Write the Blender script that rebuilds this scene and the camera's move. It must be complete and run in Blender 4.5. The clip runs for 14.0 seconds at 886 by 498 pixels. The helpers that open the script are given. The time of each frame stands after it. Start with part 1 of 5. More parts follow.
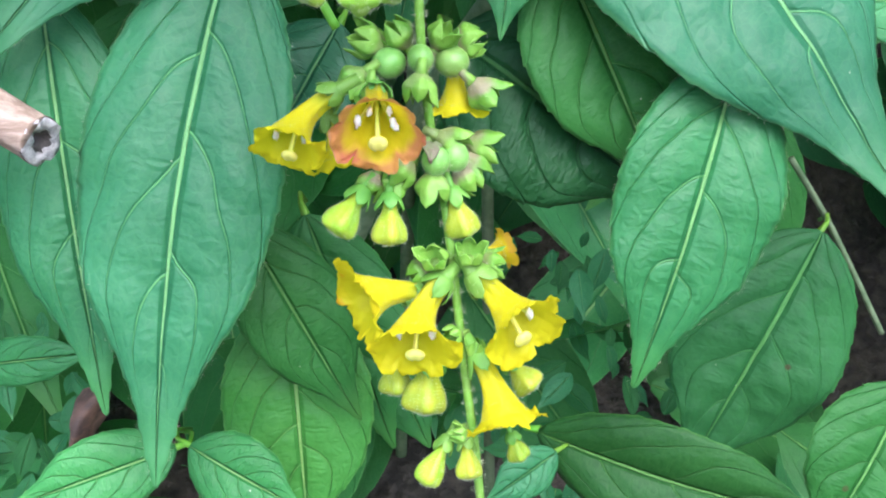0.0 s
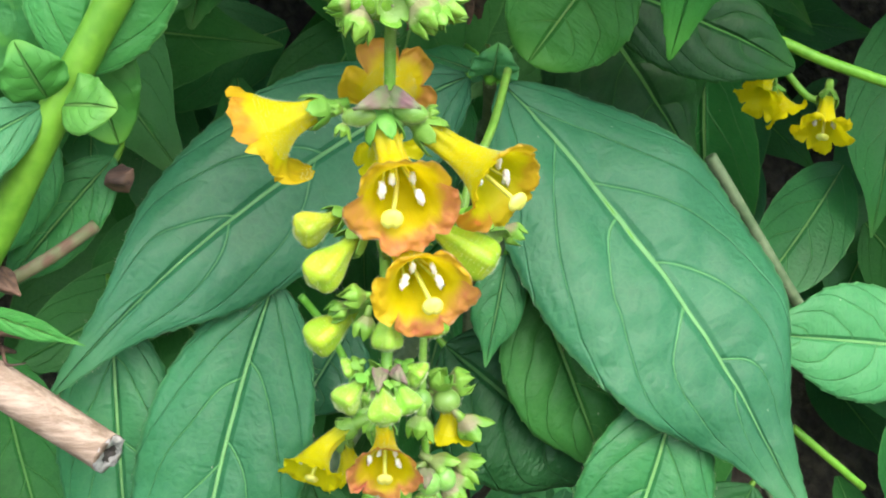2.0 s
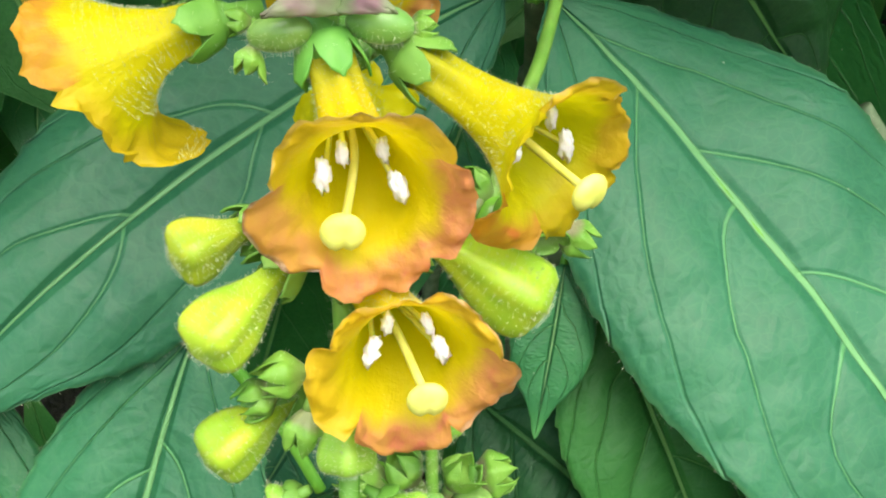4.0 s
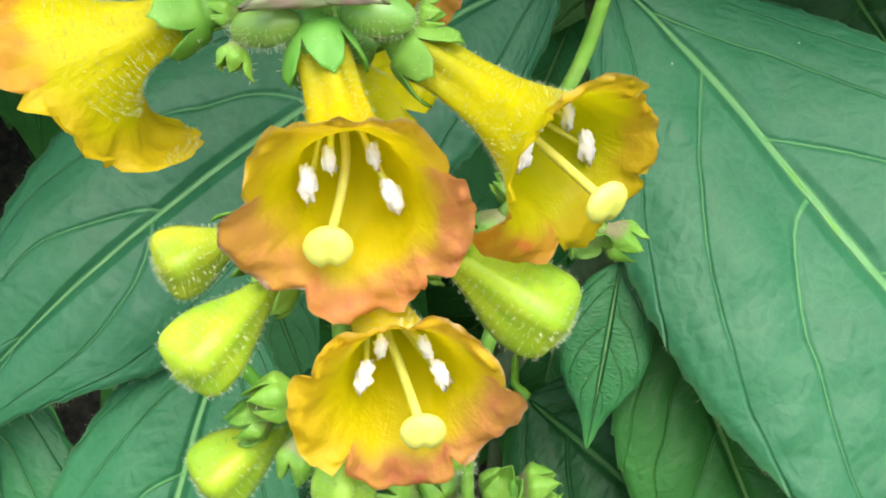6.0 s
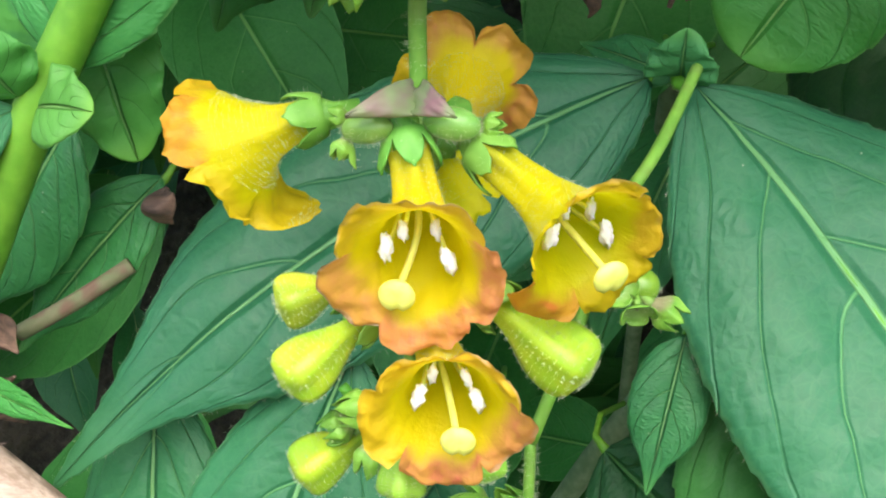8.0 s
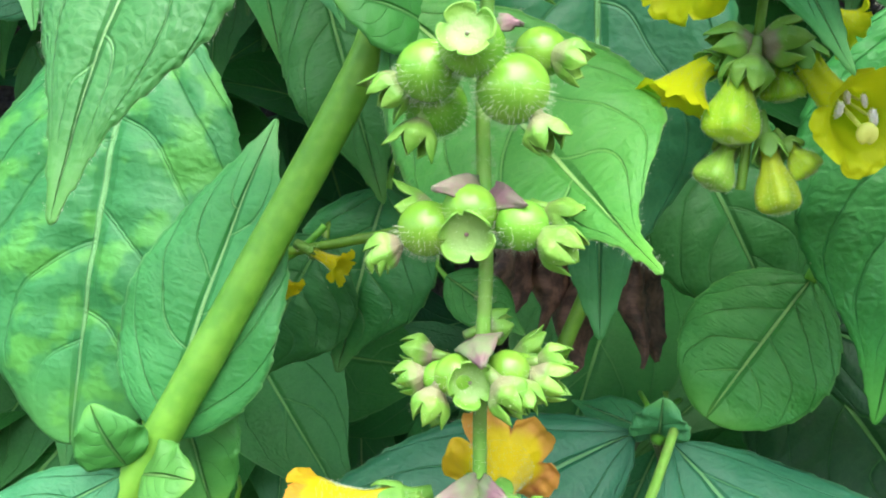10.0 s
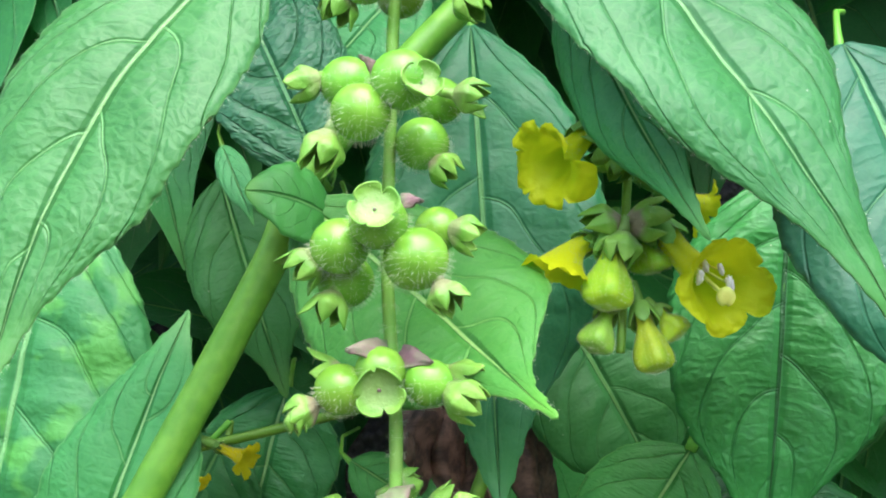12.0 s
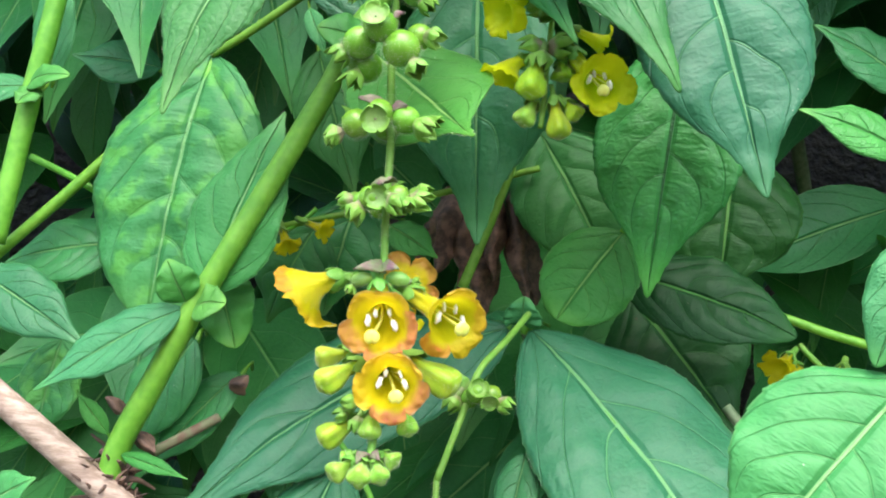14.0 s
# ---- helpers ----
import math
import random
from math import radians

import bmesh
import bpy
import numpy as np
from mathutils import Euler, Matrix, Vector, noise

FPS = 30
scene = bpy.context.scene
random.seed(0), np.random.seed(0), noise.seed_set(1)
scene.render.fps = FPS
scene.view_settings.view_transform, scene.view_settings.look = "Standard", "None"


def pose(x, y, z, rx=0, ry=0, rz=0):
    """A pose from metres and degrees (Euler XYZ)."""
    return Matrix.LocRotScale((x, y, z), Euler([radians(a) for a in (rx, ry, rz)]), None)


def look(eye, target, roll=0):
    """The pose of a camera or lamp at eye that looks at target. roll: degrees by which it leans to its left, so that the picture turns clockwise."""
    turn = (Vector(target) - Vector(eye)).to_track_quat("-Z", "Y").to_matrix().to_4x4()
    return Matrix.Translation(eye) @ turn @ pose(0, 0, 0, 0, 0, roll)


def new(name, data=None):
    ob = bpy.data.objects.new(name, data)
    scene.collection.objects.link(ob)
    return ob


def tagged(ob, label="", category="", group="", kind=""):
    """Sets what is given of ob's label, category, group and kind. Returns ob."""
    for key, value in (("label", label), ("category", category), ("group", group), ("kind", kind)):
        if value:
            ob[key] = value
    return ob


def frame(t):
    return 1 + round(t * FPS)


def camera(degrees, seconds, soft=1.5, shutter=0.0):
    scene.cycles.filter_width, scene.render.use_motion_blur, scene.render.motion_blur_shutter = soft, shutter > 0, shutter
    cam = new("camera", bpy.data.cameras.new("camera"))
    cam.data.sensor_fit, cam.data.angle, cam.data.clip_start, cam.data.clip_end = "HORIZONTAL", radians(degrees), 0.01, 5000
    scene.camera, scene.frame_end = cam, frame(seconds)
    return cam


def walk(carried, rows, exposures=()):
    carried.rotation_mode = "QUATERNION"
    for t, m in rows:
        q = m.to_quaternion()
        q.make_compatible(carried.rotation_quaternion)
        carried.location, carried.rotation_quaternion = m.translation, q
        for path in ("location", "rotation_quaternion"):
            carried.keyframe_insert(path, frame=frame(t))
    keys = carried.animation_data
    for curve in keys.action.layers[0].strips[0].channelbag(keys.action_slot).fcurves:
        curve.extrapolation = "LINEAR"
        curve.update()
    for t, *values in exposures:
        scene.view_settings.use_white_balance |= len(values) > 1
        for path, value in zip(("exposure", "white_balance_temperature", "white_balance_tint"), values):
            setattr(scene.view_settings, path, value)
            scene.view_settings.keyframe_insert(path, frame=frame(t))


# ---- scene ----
cam = camera(42.0, 14.0, soft=2.0)
PATH = [
    (0, (0.00165, -0.13293, -0.02305), (0.0675, 0.7935, -0.3938), -2.00),
    (0.5, (-0.00271, -0.13752, -0.00470), (0.0710, 0.8024, -0.3381), -0.66),
    (1, (-0.00718, -0.14179, 0.01680), (0.0741, 0.7963, -0.3199), 0.74),
    (1.5, (-0.00250, -0.14528, 0.02902), (0.0717, 0.7991, -0.2914), 1.26),
    (2, (-0.00569, -0.15764, 0.03146), (0.0924, 0.7914, -0.2680), 1.73),
    (2.5, (-0.00566, -0.15046, 0.03120), (0.0912, 0.7985, -0.2690), 1.57),
    (3, (-0.00241, -0.12091, 0.02263), (0.0751, 0.8272, -0.2857), 0.94),
    (3.5, (0.00361, -0.08982, 0.01495), (0.0653, 0.8575, -0.2995), 0.29),
    (3.7, (0.00506, -0.08205, 0.01121), (0.0630, 0.8642, -0.3069), 0.06),
    (5.8, (0.01173, -0.06666, 0.01340), (0.0145, 0.8644, -0.3515), -0.60),
    (6, (0.01433, -0.06714, 0.01124), (-0.0238, 0.8700, -0.3355), -1.78),
    (6.5, (0.01284, -0.06396, 0.01092), (-0.0578, 0.8802, -0.3108), -2.39),
    (7, (0.01121, -0.07240, 0.01328), (-0.0775, 0.8712, -0.3057), -0.20),
    (7.2, (0.02029, -0.07732, 0.01449), (-0.1074, 0.8645, -0.2964), -0.84),
    (9.3, (0.02922, -0.10801, 0.02981), (-0.1982, 0.8463, -0.1638), 1.43),
    (9.5, (0.02872, -0.11265, 0.03274), (-0.2054, 0.8461, -0.1284), 2.09),
    (10, (0.01884, -0.12426, 0.03816), (-0.1214, 0.8643, -0.0169), 0.10),
    (10.5, (0.02563, -0.12699, 0.03469), (-0.0866, 0.8660, 0.0709), -0.69),
    (11, (0.01087, -0.13133, 0.04163), (-0.0279, 0.8646, 0.1225), -2.25),
    (11.5, (0.01765, -0.13384, 0.03865), (-0.0196, 0.8589, 0.1531), -2.50),
    (12, (0.01646, -0.13825, 0.02835), (-0.0162, 0.8502, 0.1765), -2.25),
    (12.5, (0.01464, -0.14605, 0.02406), (-0.0229, 0.8428, 0.1679), -1.89),
    (13, (0.01282, -0.15395, 0.01296), (-0.0344, 0.8346, 0.1561), -1.24),
    (13.5, (0.02380, -0.20327, -0.01850), (-0.0865, 0.7804, 0.1237), 0.75),
    (14, (0.06016, -0.23481, -0.03402), (-0.1074, 0.7394, 0.1169), 0.95),
]
# the picture darkens a little, and turns warmer, before the bright flowers
EXPOSURES = [(0.0, 1.88, 5700, 19), (0.7, 1.86, 5850, 17), (1.5, 1.74, 6400, 11), (3.0, 1.72, 6600, 10), (5.0, 1.58, 6650, 10),
             (7.2, 1.61, 6550, 10), (9.5, 1.98, 6350, 11), (10.5, 2.04, 5900, 17), (12.0, 1.95, 5950, 15), (14.0, 1.84, 6200, 12)]
walk(cam, [(t, look(eye, target, roll)) for t, eye, target, roll in PATH], EXPOSURES)

# ---- light: a bright overcast day, open sky above and behind the viewer ----
world = bpy.data.worlds.new("sky")
scene.world = world
world.use_nodes = True
wn = world.node_tree.nodes
sky = wn.new("ShaderNodeTexSky")
sky.sky_type = "NISHITA"
sky.sun_disc = False
sky.sun_elevation = radians(56)
sky.sun_rotation = radians(165)
sky.dust_density = 3.0
sky.air_density = 1.2
wn["Background"].inputs["Strength"].default_value = 0.15
world.node_tree.links.new(sky.outputs[0], wn["Background"].inputs["Color"])
sun = new("sun", bpy.data.lights.new("sun", "SUN"))
sun.data.energy = 1.55
sun.data.angle = radians(65)
sun.data.color = (1.0, 0.97, 0.92)
sun.matrix_world = look((0.28, -1.00, 1.55), (0, 0, 0))

CM = 0.01


# ---- materials ----
def material(name):
    m = bpy.data.materials.new(name)
    m.use_nodes = True
    return m, m.node_tree.nodes, m.node_tree.links, m.node_tree.nodes["Principled BSDF"]


class Graph:
    """Short forms for building node trees."""

    def __init__(self, m):
        self.n, self.l = m.node_tree.nodes, m.node_tree.links

    def put(self, socket, value):
        if isinstance(value, bpy.types.NodeSocket):
            self.l.new(value, socket)
        else:
            socket.default_value = value

    def math(self, op, a, b=0.0, c=0.0, clamp=False):
        node = self.n.new("ShaderNodeMath")
        node.operation, node.use_clamp = op, clamp
        for k, v in enumerate((a, b, c)):
            self.put(node.inputs[k], v)
        return node.outputs[0]

    def ramp01(self, value, low, high, to0=0.0, to1=1.0):
        node = self.n.new("ShaderNodeMapRange")
        node.interpolation_type = "SMOOTHSTEP"
        for k, v in zip(("Value", "From Min", "From Max", "To Min", "To Max"), (value, low, high, to0, to1)):
            self.put(node.inputs[k], v)
        return node.outputs[0]

    def mix(self, fac, a, b, blend="MIX"):
        node = self.n.new("ShaderNodeMix")
        node.data_type, node.blend_type = "RGBA", blend
        self.put(node.inputs["Factor"], fac)
        self.put(node.inputs["A"], a)
        self.put(node.inputs["B"], b)
        return node.outputs["Result"]

    def noise(self, vector, scale, detail=3.0, rough=0.5):
        node = self.n.new("ShaderNodeTexNoise")
        node.inputs["Scale"].default_value = scale
        node.inputs["Detail"].default_value = detail
        node.inputs["Roughness"].default_value = rough
        self.l.new(vector, node.inputs["Vector"])
        return node.outputs["Fac"]

    def cells(self, vector, scale, feature="DISTANCE_TO_EDGE"):
        node = self.n.new("ShaderNodeTexVoronoi")
        node.feature = feature
        node.inputs["Scale"].default_value = scale
        self.l.new(vector, node.inputs["Vector"])
        return node.outputs["Distance"]

    def coords(self):
        node = self.n.new("ShaderNodeTexCoord")
        return node.outputs

    def bump(self, height, strength, distance, normal=None):
        node = self.n.new("ShaderNodeBump")
        node.inputs["Strength"].default_value = strength
        node.inputs["Distance"].default_value = distance
        self.l.new(height, node.inputs["Height"])
        if normal is not None:
            self.l.new(normal, node.inputs["Normal"])
        return node.outputs[0]

    def random(self):
        return self.n.new("ShaderNodeObjectInfo").outputs["Random"]


def col(r, g, b):
    return (r, g, b, 1.0)


def leaf_material(name, deep, pale, vein, rough=0.42, quilt=0.35, mottle=0.0, gloss=0.4, show=0.6, rungs=0.05):
    m, n, l, bsdf = material(name)
    g = Graph(m)
    tex = g.coords()
    uv, place = tex["UV"], tex["Object"]
    sep = n.new("ShaderNodeSeparateXYZ")
    l.new(uv, sep.inputs[0])
    s = sep.outputs["X"]
    side = g.math("SUBTRACT", g.math("MULTIPLY", sep.outputs["Y"], 2.0), 1.0)
    a = g.math("ABSOLUTE", side)
    # midrib
    rib_w = g.math("MULTIPLY_ADD", s, -0.026, 0.040)
    rib = g.ramp01(a, rib_w, g.math("MULTIPLY", rib_w, 0.45))
    # arching side veins, from the second map: which vein, and how far out
    arcs = n.new("ShaderNodeUVMap")
    arcs.uv_map = "Veins"
    arc = n.new("ShaderNodeSeparateXYZ")
    l.new(arcs.outputs[0], arc.inputs[0])
    near = g.math("ABSOLUTE", g.math("SUBTRACT", g.math("FRACT", arc.outputs["X"]), 0.5))
    lat_w = g.math("MULTIPLY_ADD", a, -0.010, 0.020)
    lat = g.math("MULTIPLY", g.ramp01(near, lat_w, 0.004), g.ramp01(a, 0.98, 0.55, 0.0, 0.95))
    tail = g.ramp01(s, 0.93, 0.70)
    lat = g.math("MULTIPLY", lat, tail)
    # rungs between the side veins and a fine net between the rungs
    jitter = n.new("ShaderNodeTexNoise")
    jitter.inputs["Scale"].default_value = 420.0
    l.new(place, jitter.inputs["Vector"])
    spread = n.new("ShaderNodeCombineXYZ")
    l.new(g.math("MULTIPLY", arc.outputs["X"], 3.0), spread.inputs[0])
    l.new(g.math("MULTIPLY", s, 38.0), spread.inputs[1])
    l.new(g.math("MULTIPLY", g.math("SIGN", side), 3.0), spread.inputs[2])
    warp = n.new("ShaderNodeVectorMath")
    warp.operation = "MULTIPLY_ADD"
    l.new(jitter.outputs["Color"], warp.inputs[0])
    warp.inputs[1].default_value = (0.7, 0.7, 0.0)
    l.new(spread.outputs[0], warp.inputs[2])
    mesh_net = g.cells(warp.outputs[0], 1.0)
    ladder = g.math("MULTIPLY", g.ramp01(mesh_net, 0.075, 0.0), g.ramp01(a, 0.02, 0.1))
    net = g.cells(place, 520.0)
    fine = g.ramp01(net, 0.09, 0.0)
    # colour
    big = g.noise(place, 35.0, 3.0)
    grain = g.noise(place, 420.0, 3.0, 0.6)
    fac = g.math("ADD", g.math("MULTIPLY", big, 0.75), g.math("MULTIPLY", grain, 0.25))
    base = g.mix(g.ramp01(fac, 0.32, 0.68), col(*deep), col(*pale))
    if mottle:
        spots = g.ramp01(g.noise(place, 130.0, 3.0), 0.48, 0.62)
        base = g.mix(g.math("MULTIPLY", spots, mottle), base, col(pale[0] * 1.9, pale[1] * 1.45, pale[2] * 0.8))
    base = g.mix(g.math("MULTIPLY", fine, 0.05 + rungs * 0.3), base, col(*vein))
    base = g.mix(g.ramp01(s, 0.78, 1.0, 0.0, 0.4), base, col(pale[0] * 2.2, pale[1] * 1.4, pale[2] * 0.8))
    base = g.mix(g.math("MULTIPLY", ladder, rungs), base, col(*vein))
    base = g.mix(g.ramp01(a, 0.965, 0.995, 0.0, 0.35), base, col(*vein))
    base = g.mix(g.math("MULTIPLY", lat, show), base, col(*vein))
    base = g.mix(g.math("MULTIPLY", rib, 0.9), base, col(vein[0] * 1.35, vein[1] * 1.12, vein[2] * 1.2))
    hue = n.new("ShaderNodeHueSaturation")
    rnd = g.random()
    l.new(g.math("MULTIPLY_ADD", rnd, 0.03, 0.485), hue.inputs["Hue"])
    l.new(g.math("MULTIPLY_ADD", rnd, -0.25, 1.12), hue.inputs["Value"])
    l.new(base, hue.inputs["Color"])
    # small pale flecks and insect marks
    fleck = g.ramp01(g.cells(place, 260.0, "F1"), 0.05, 0.03)
    fleck = g.math("MULTIPLY", fleck, g.ramp01(g.noise(place, 90.0, 1.0), 0.55, 0.64))
    final = g.mix(g.math("MULTIPLY", fleck, 0.6), hue.outputs[0], col(0.55, 0.6, 0.45))
    mark = g.math("MULTIPLY", g.ramp01(g.cells(place, 45.0, "F1"), 0.04, 0.025), g.ramp01(g.noise(place, 25.0, 1.0), 0.56, 0.62))
    final = g.mix(g.math("MULTIPLY", mark, 0.8), final, col(0.075, 0.06, 0.025))
    l.new(final, bsdf.inputs["Base Color"])
    bsdf.inputs["Specular IOR Level"].default_value = gloss
    l.new(g.math("MULTIPLY_ADD", grain, 0.2, rough - 0.08), bsdf.inputs["Roughness"])
    # relief: sunken side veins, puffed cells between the rungs, a raised midrib in its groove
    puff = g.math("MULTIPLY", g.math("MULTIPLY", g.ramp01(near, 0.0, 0.055), tail), 0.05 + 0.36 * quilt)
    puff = g.math("ADD", puff, g.math("MULTIPLY", lat, 0.14))
    pillow = g.math("MULTIPLY", g.math("MULTIPLY", g.ramp01(mesh_net, 0.0, 0.42), tail), min(quilt * 0.15 + rungs * 0.32, 0.5))
    cells = g.math("MULTIPLY", g.ramp01(net, 0.0, 0.45), quilt * 0.10 + rungs * 0.12)
    swell = g.math("MULTIPLY", g.noise(place, 80.0, 2.0), 0.4)
    h = g.math("ADD", g.math("ADD", puff, g.math("ADD", cells, pillow)), g.math("SUBTRACT", swell, g.math("SUBTRACT", g.ramp01(a, 0.09, 0.0, 0.0, 0.55), g.math("MULTIPLY", rib, 0.35))))
    h = g.math("ADD", h, g.math("MULTIPLY", grain, 0.05))
    l.new(g.bump(h, 0.9, 0.0014), bsdf.inputs["Normal"])
    through_light = n.new("ShaderNodeBsdfTranslucent")
    g.put(through_light.inputs["Color"], g.mix(1.0, final, col(1.6, 1.5, 0.6), "MULTIPLY"))
    blend = n.new("ShaderNodeMixShader")
    blend.inputs[0].default_value = 0.22
    l.new(bsdf.outputs[0], blend.inputs[1])
    l.new(through_light.outputs[0], blend.inputs[2])
    l.new(blend.outputs[0], n["Material Output"].inputs["Surface"])
    return m


leaf_dark = leaf_material("leaf_dark", (0.019, 0.128, 0.045), (0.032, 0.176, 0.063), (0.12, 0.33, 0.11), quilt=0.32, gloss=0.34, rough=0.44, show=0.8, rungs=0.04)
leaf_broad = leaf_material("leaf_broad", (0.022, 0.139, 0.048), (0.035, 0.190, 0.068), (0.14, 0.38, 0.12), quilt=0.32, gloss=0.32, rough=0.44, show=0.85, rungs=0.05)
leaf_puckered = leaf_material("leaf_puckered", (0.017, 0.112, 0.030), (0.029, 0.154, 0.044), (0.09, 0.27, 0.08), quilt=0.7, gloss=0.4, rough=0.45, show=0.4, rungs=0.10)
leaf_mid = leaf_material("leaf_mid", (0.024, 0.155, 0.044), (0.038, 0.212, 0.062), (0.13, 0.36, 0.10), quilt=0.34, gloss=0.34)
leaf_light = leaf_material("leaf_light", (0.036, 0.205, 0.056), (0.055, 0.262, 0.078), (0.15, 0.40, 0.12), rough=0.5, quilt=0.34, gloss=0.34)
leaf_clasp = leaf_material("leaf_clasp", (0.055, 0.240, 0.035), (0.080, 0.300, 0.050), (0.13, 0.36, 0.09), rough=0.5, quilt=0.04, gloss=0.34, show=0.15)
leaf_new = leaf_material("leaf_new", (0.045, 0.215, 0.026), (0.066, 0.270, 0.042), (0.20, 0.44, 0.11), rough=0.5, quilt=0.4, gloss=0.34)
leaf_near = leaf_material("leaf_near", (0.026, 0.145, 0.024), (0.042, 0.190, 0.036), (0.15, 0.36, 0.11), gloss=0.38, rough=0.46, quilt=0.36, show=0.85, rungs=0.12)
leaf_mottled = leaf_material("leaf_mottled", (0.028, 0.180, 0.046), (0.044, 0.232, 0.060), (0.11, 0.33, 0.10), rough=0.5, gloss=0.38, quilt=0.45, mottle=0.75, show=0.4, rungs=0.06)
leaf_quilted = leaf_material("leaf_quilted", (0.054, 0.270, 0.040), (0.086, 0.350, 0.060), (0.018, 0.105, 0.016), rough=0.45, quilt=0.45, rungs=0.14, show=0.5)
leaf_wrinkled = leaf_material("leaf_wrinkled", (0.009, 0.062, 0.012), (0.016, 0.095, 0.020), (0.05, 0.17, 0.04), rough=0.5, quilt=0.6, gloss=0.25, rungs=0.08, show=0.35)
# darker copy of the leaf green: shade of the gaps put into the colour
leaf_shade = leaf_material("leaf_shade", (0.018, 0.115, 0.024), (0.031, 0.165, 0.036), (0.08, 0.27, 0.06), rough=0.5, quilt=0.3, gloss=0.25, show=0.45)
# dark green of the glossy low leaf; on shoot_g it paints canopy shade
leaf_glossy_shaded = leaf_material("leaf_glossy_shaded", (0.007, 0.052, 0.010), (0.013, 0.082, 0.016), (0.06, 0.22, 0.04), rough=0.5, quilt=0.22, gloss=0.22, show=0.4)
# how far each kind of leaf is puffed up between its veins
RELIEF = {leaf_broad: 0.45, leaf_puckered: 1.6, leaf_dark: 0.45, leaf_mid: 0.6, leaf_light: 0.5, leaf_clasp: 0.4, leaf_new: 0.5, leaf_near: 0.40, leaf_mottled: 1.3, leaf_quilted: 0.9, leaf_wrinkled: 0.9, leaf_shade: 0.6, leaf_glossy_shaded: 0.8}


def green_skin(name, low, high, rough=0.45, scale=500.0, red=None, subsurface=0.15):
    """Fleshy green skin of stems, fruits and sepals."""
    m, n, l, bsdf = material(name)
    g = Graph(m)
    place = g.coords()["Object"]
    fac = g.math("ADD", g.math("MULTIPLY", g.noise(place, scale * 0.25, 2.0), 0.6), g.math("MULTIPLY", g.noise(place, scale, 3.0), 0.4))
    base = g.mix(g.ramp01(fac, 0.35, 0.65), col(*low), col(*high))
    if red:
        base = g.mix(g.ramp01(g.noise(place, 260.0, 2.0), 0.45, 0.7), base, col(*red))
    rnd = g.random()
    hue = n.new("ShaderNodeHueSaturation")
    l.new(g.math("MULTIPLY_ADD", rnd, 0.03, 0.485), hue.inputs["Hue"])
    l.new(g.math("MULTIPLY_ADD", rnd, 0.3, 0.85), hue.inputs["Value"])
    l.new(base, hue.inputs["Color"])
    l.new(hue.outputs[0], bsdf.inputs["Base Color"])
    bsdf.inputs["Roughness"].default_value = rough
    bsdf.inputs["Specular IOR Level"].default_value = 0.36
    bsdf.inputs["Subsurface Weight"].default_value = subsurface
    bsdf.inputs["Subsurface Radius"].default_value = (0.002, 0.004, 0.001)
    l.new(g.bump(fac, 0.35, 0.0006), bsdf.inputs["Normal"])
    return m


stem_green = green_skin("stem_green", (0.088, 0.26, 0.016), (0.14, 0.34, 0.028), rough=0.5)
stem_grey = green_skin("stem_grey", (0.07, 0.12, 0.05), (0.13, 0.18, 0.09), rough=0.7, subsurface=0.0)
stem_dry = green_skin("stem_dry", (0.13, 0.16, 0.07), (0.22, 0.20, 0.11), rough=0.7, red=(0.16, 0.10, 0.06), subsurface=0.0)
stem_spike = green_skin("stem_spike", (0.110, 0.255, 0.024), (0.165, 0.325, 0.042), rough=0.55, red=(0.14, 0.25, 0.04))
fruit_young = green_skin("fruit_young", (0.12, 0.27, 0.045), (0.19, 0.36, 0.08), rough=0.3, scale=700.0)
fruit_skin = green_skin("fruit_skin", (0.110, 0.265, 0.020), (0.165, 0.345, 0.034), rough=0.24, scale=700.0)


def bell_material(name):
    """Ribbed calyx: light green lobes, a dull mauve shoulder and, in the opened ones, a whitish floor."""
    m, n, l, bsdf = material(name)
    g = Graph(m)
    tex = g.coords()
    place = tex["Object"]
    sep = n.new("ShaderNodeSeparateXYZ")
    l.new(tex["UV"], sep.inputs[0])
    along, opened = sep.outputs["X"], sep.outputs["Y"]
    fine, patch = g.noise(place, 900.0, 3.0), g.noise(place, 240.0, 2.0)
    base = g.mix(g.ramp01(patch, 0.35, 0.65), col(0.100, 0.260, 0.022), col(0.165, 0.335, 0.042))
    blush = g.math("ADD", along, g.math("MULTIPLY", g.math("SUBTRACT", patch, 0.5), 1.1))
    blush = g.math("MULTIPLY", g.ramp01(blush, 0.10, 0.42, 1.0, 0.0), g.math("MULTIPLY_ADD", g.random(), 0.6, 0.25))
    base = g.mix(g.math("MULTIPLY", blush, g.math("SUBTRACT", 1.0, opened)), base, g.mix(fine, col(0.20, 0.125, 0.10), col(0.28, 0.22, 0.16)))
    base = g.mix(g.math("MULTIPLY", g.ramp01(along, 0.25, 0.65, 0.6, 0.0), opened), base, col(0.24, 0.36, 0.12))
    l.new(base, bsdf.inputs["Base Color"])
    bsdf.inputs["Roughness"].default_value = 0.5
    bsdf.inputs["Specular IOR Level"].default_value = 0.36
    bsdf.inputs["Subsurface Weight"].default_value = 0.1
    bsdf.inputs["Subsurface Radius"].default_value = (0.002, 0.004, 0.001)
    l.new(g.bump(g.math("ADD", fine, patch), 0.4, 0.0006), bsdf.inputs["Normal"])
    return m


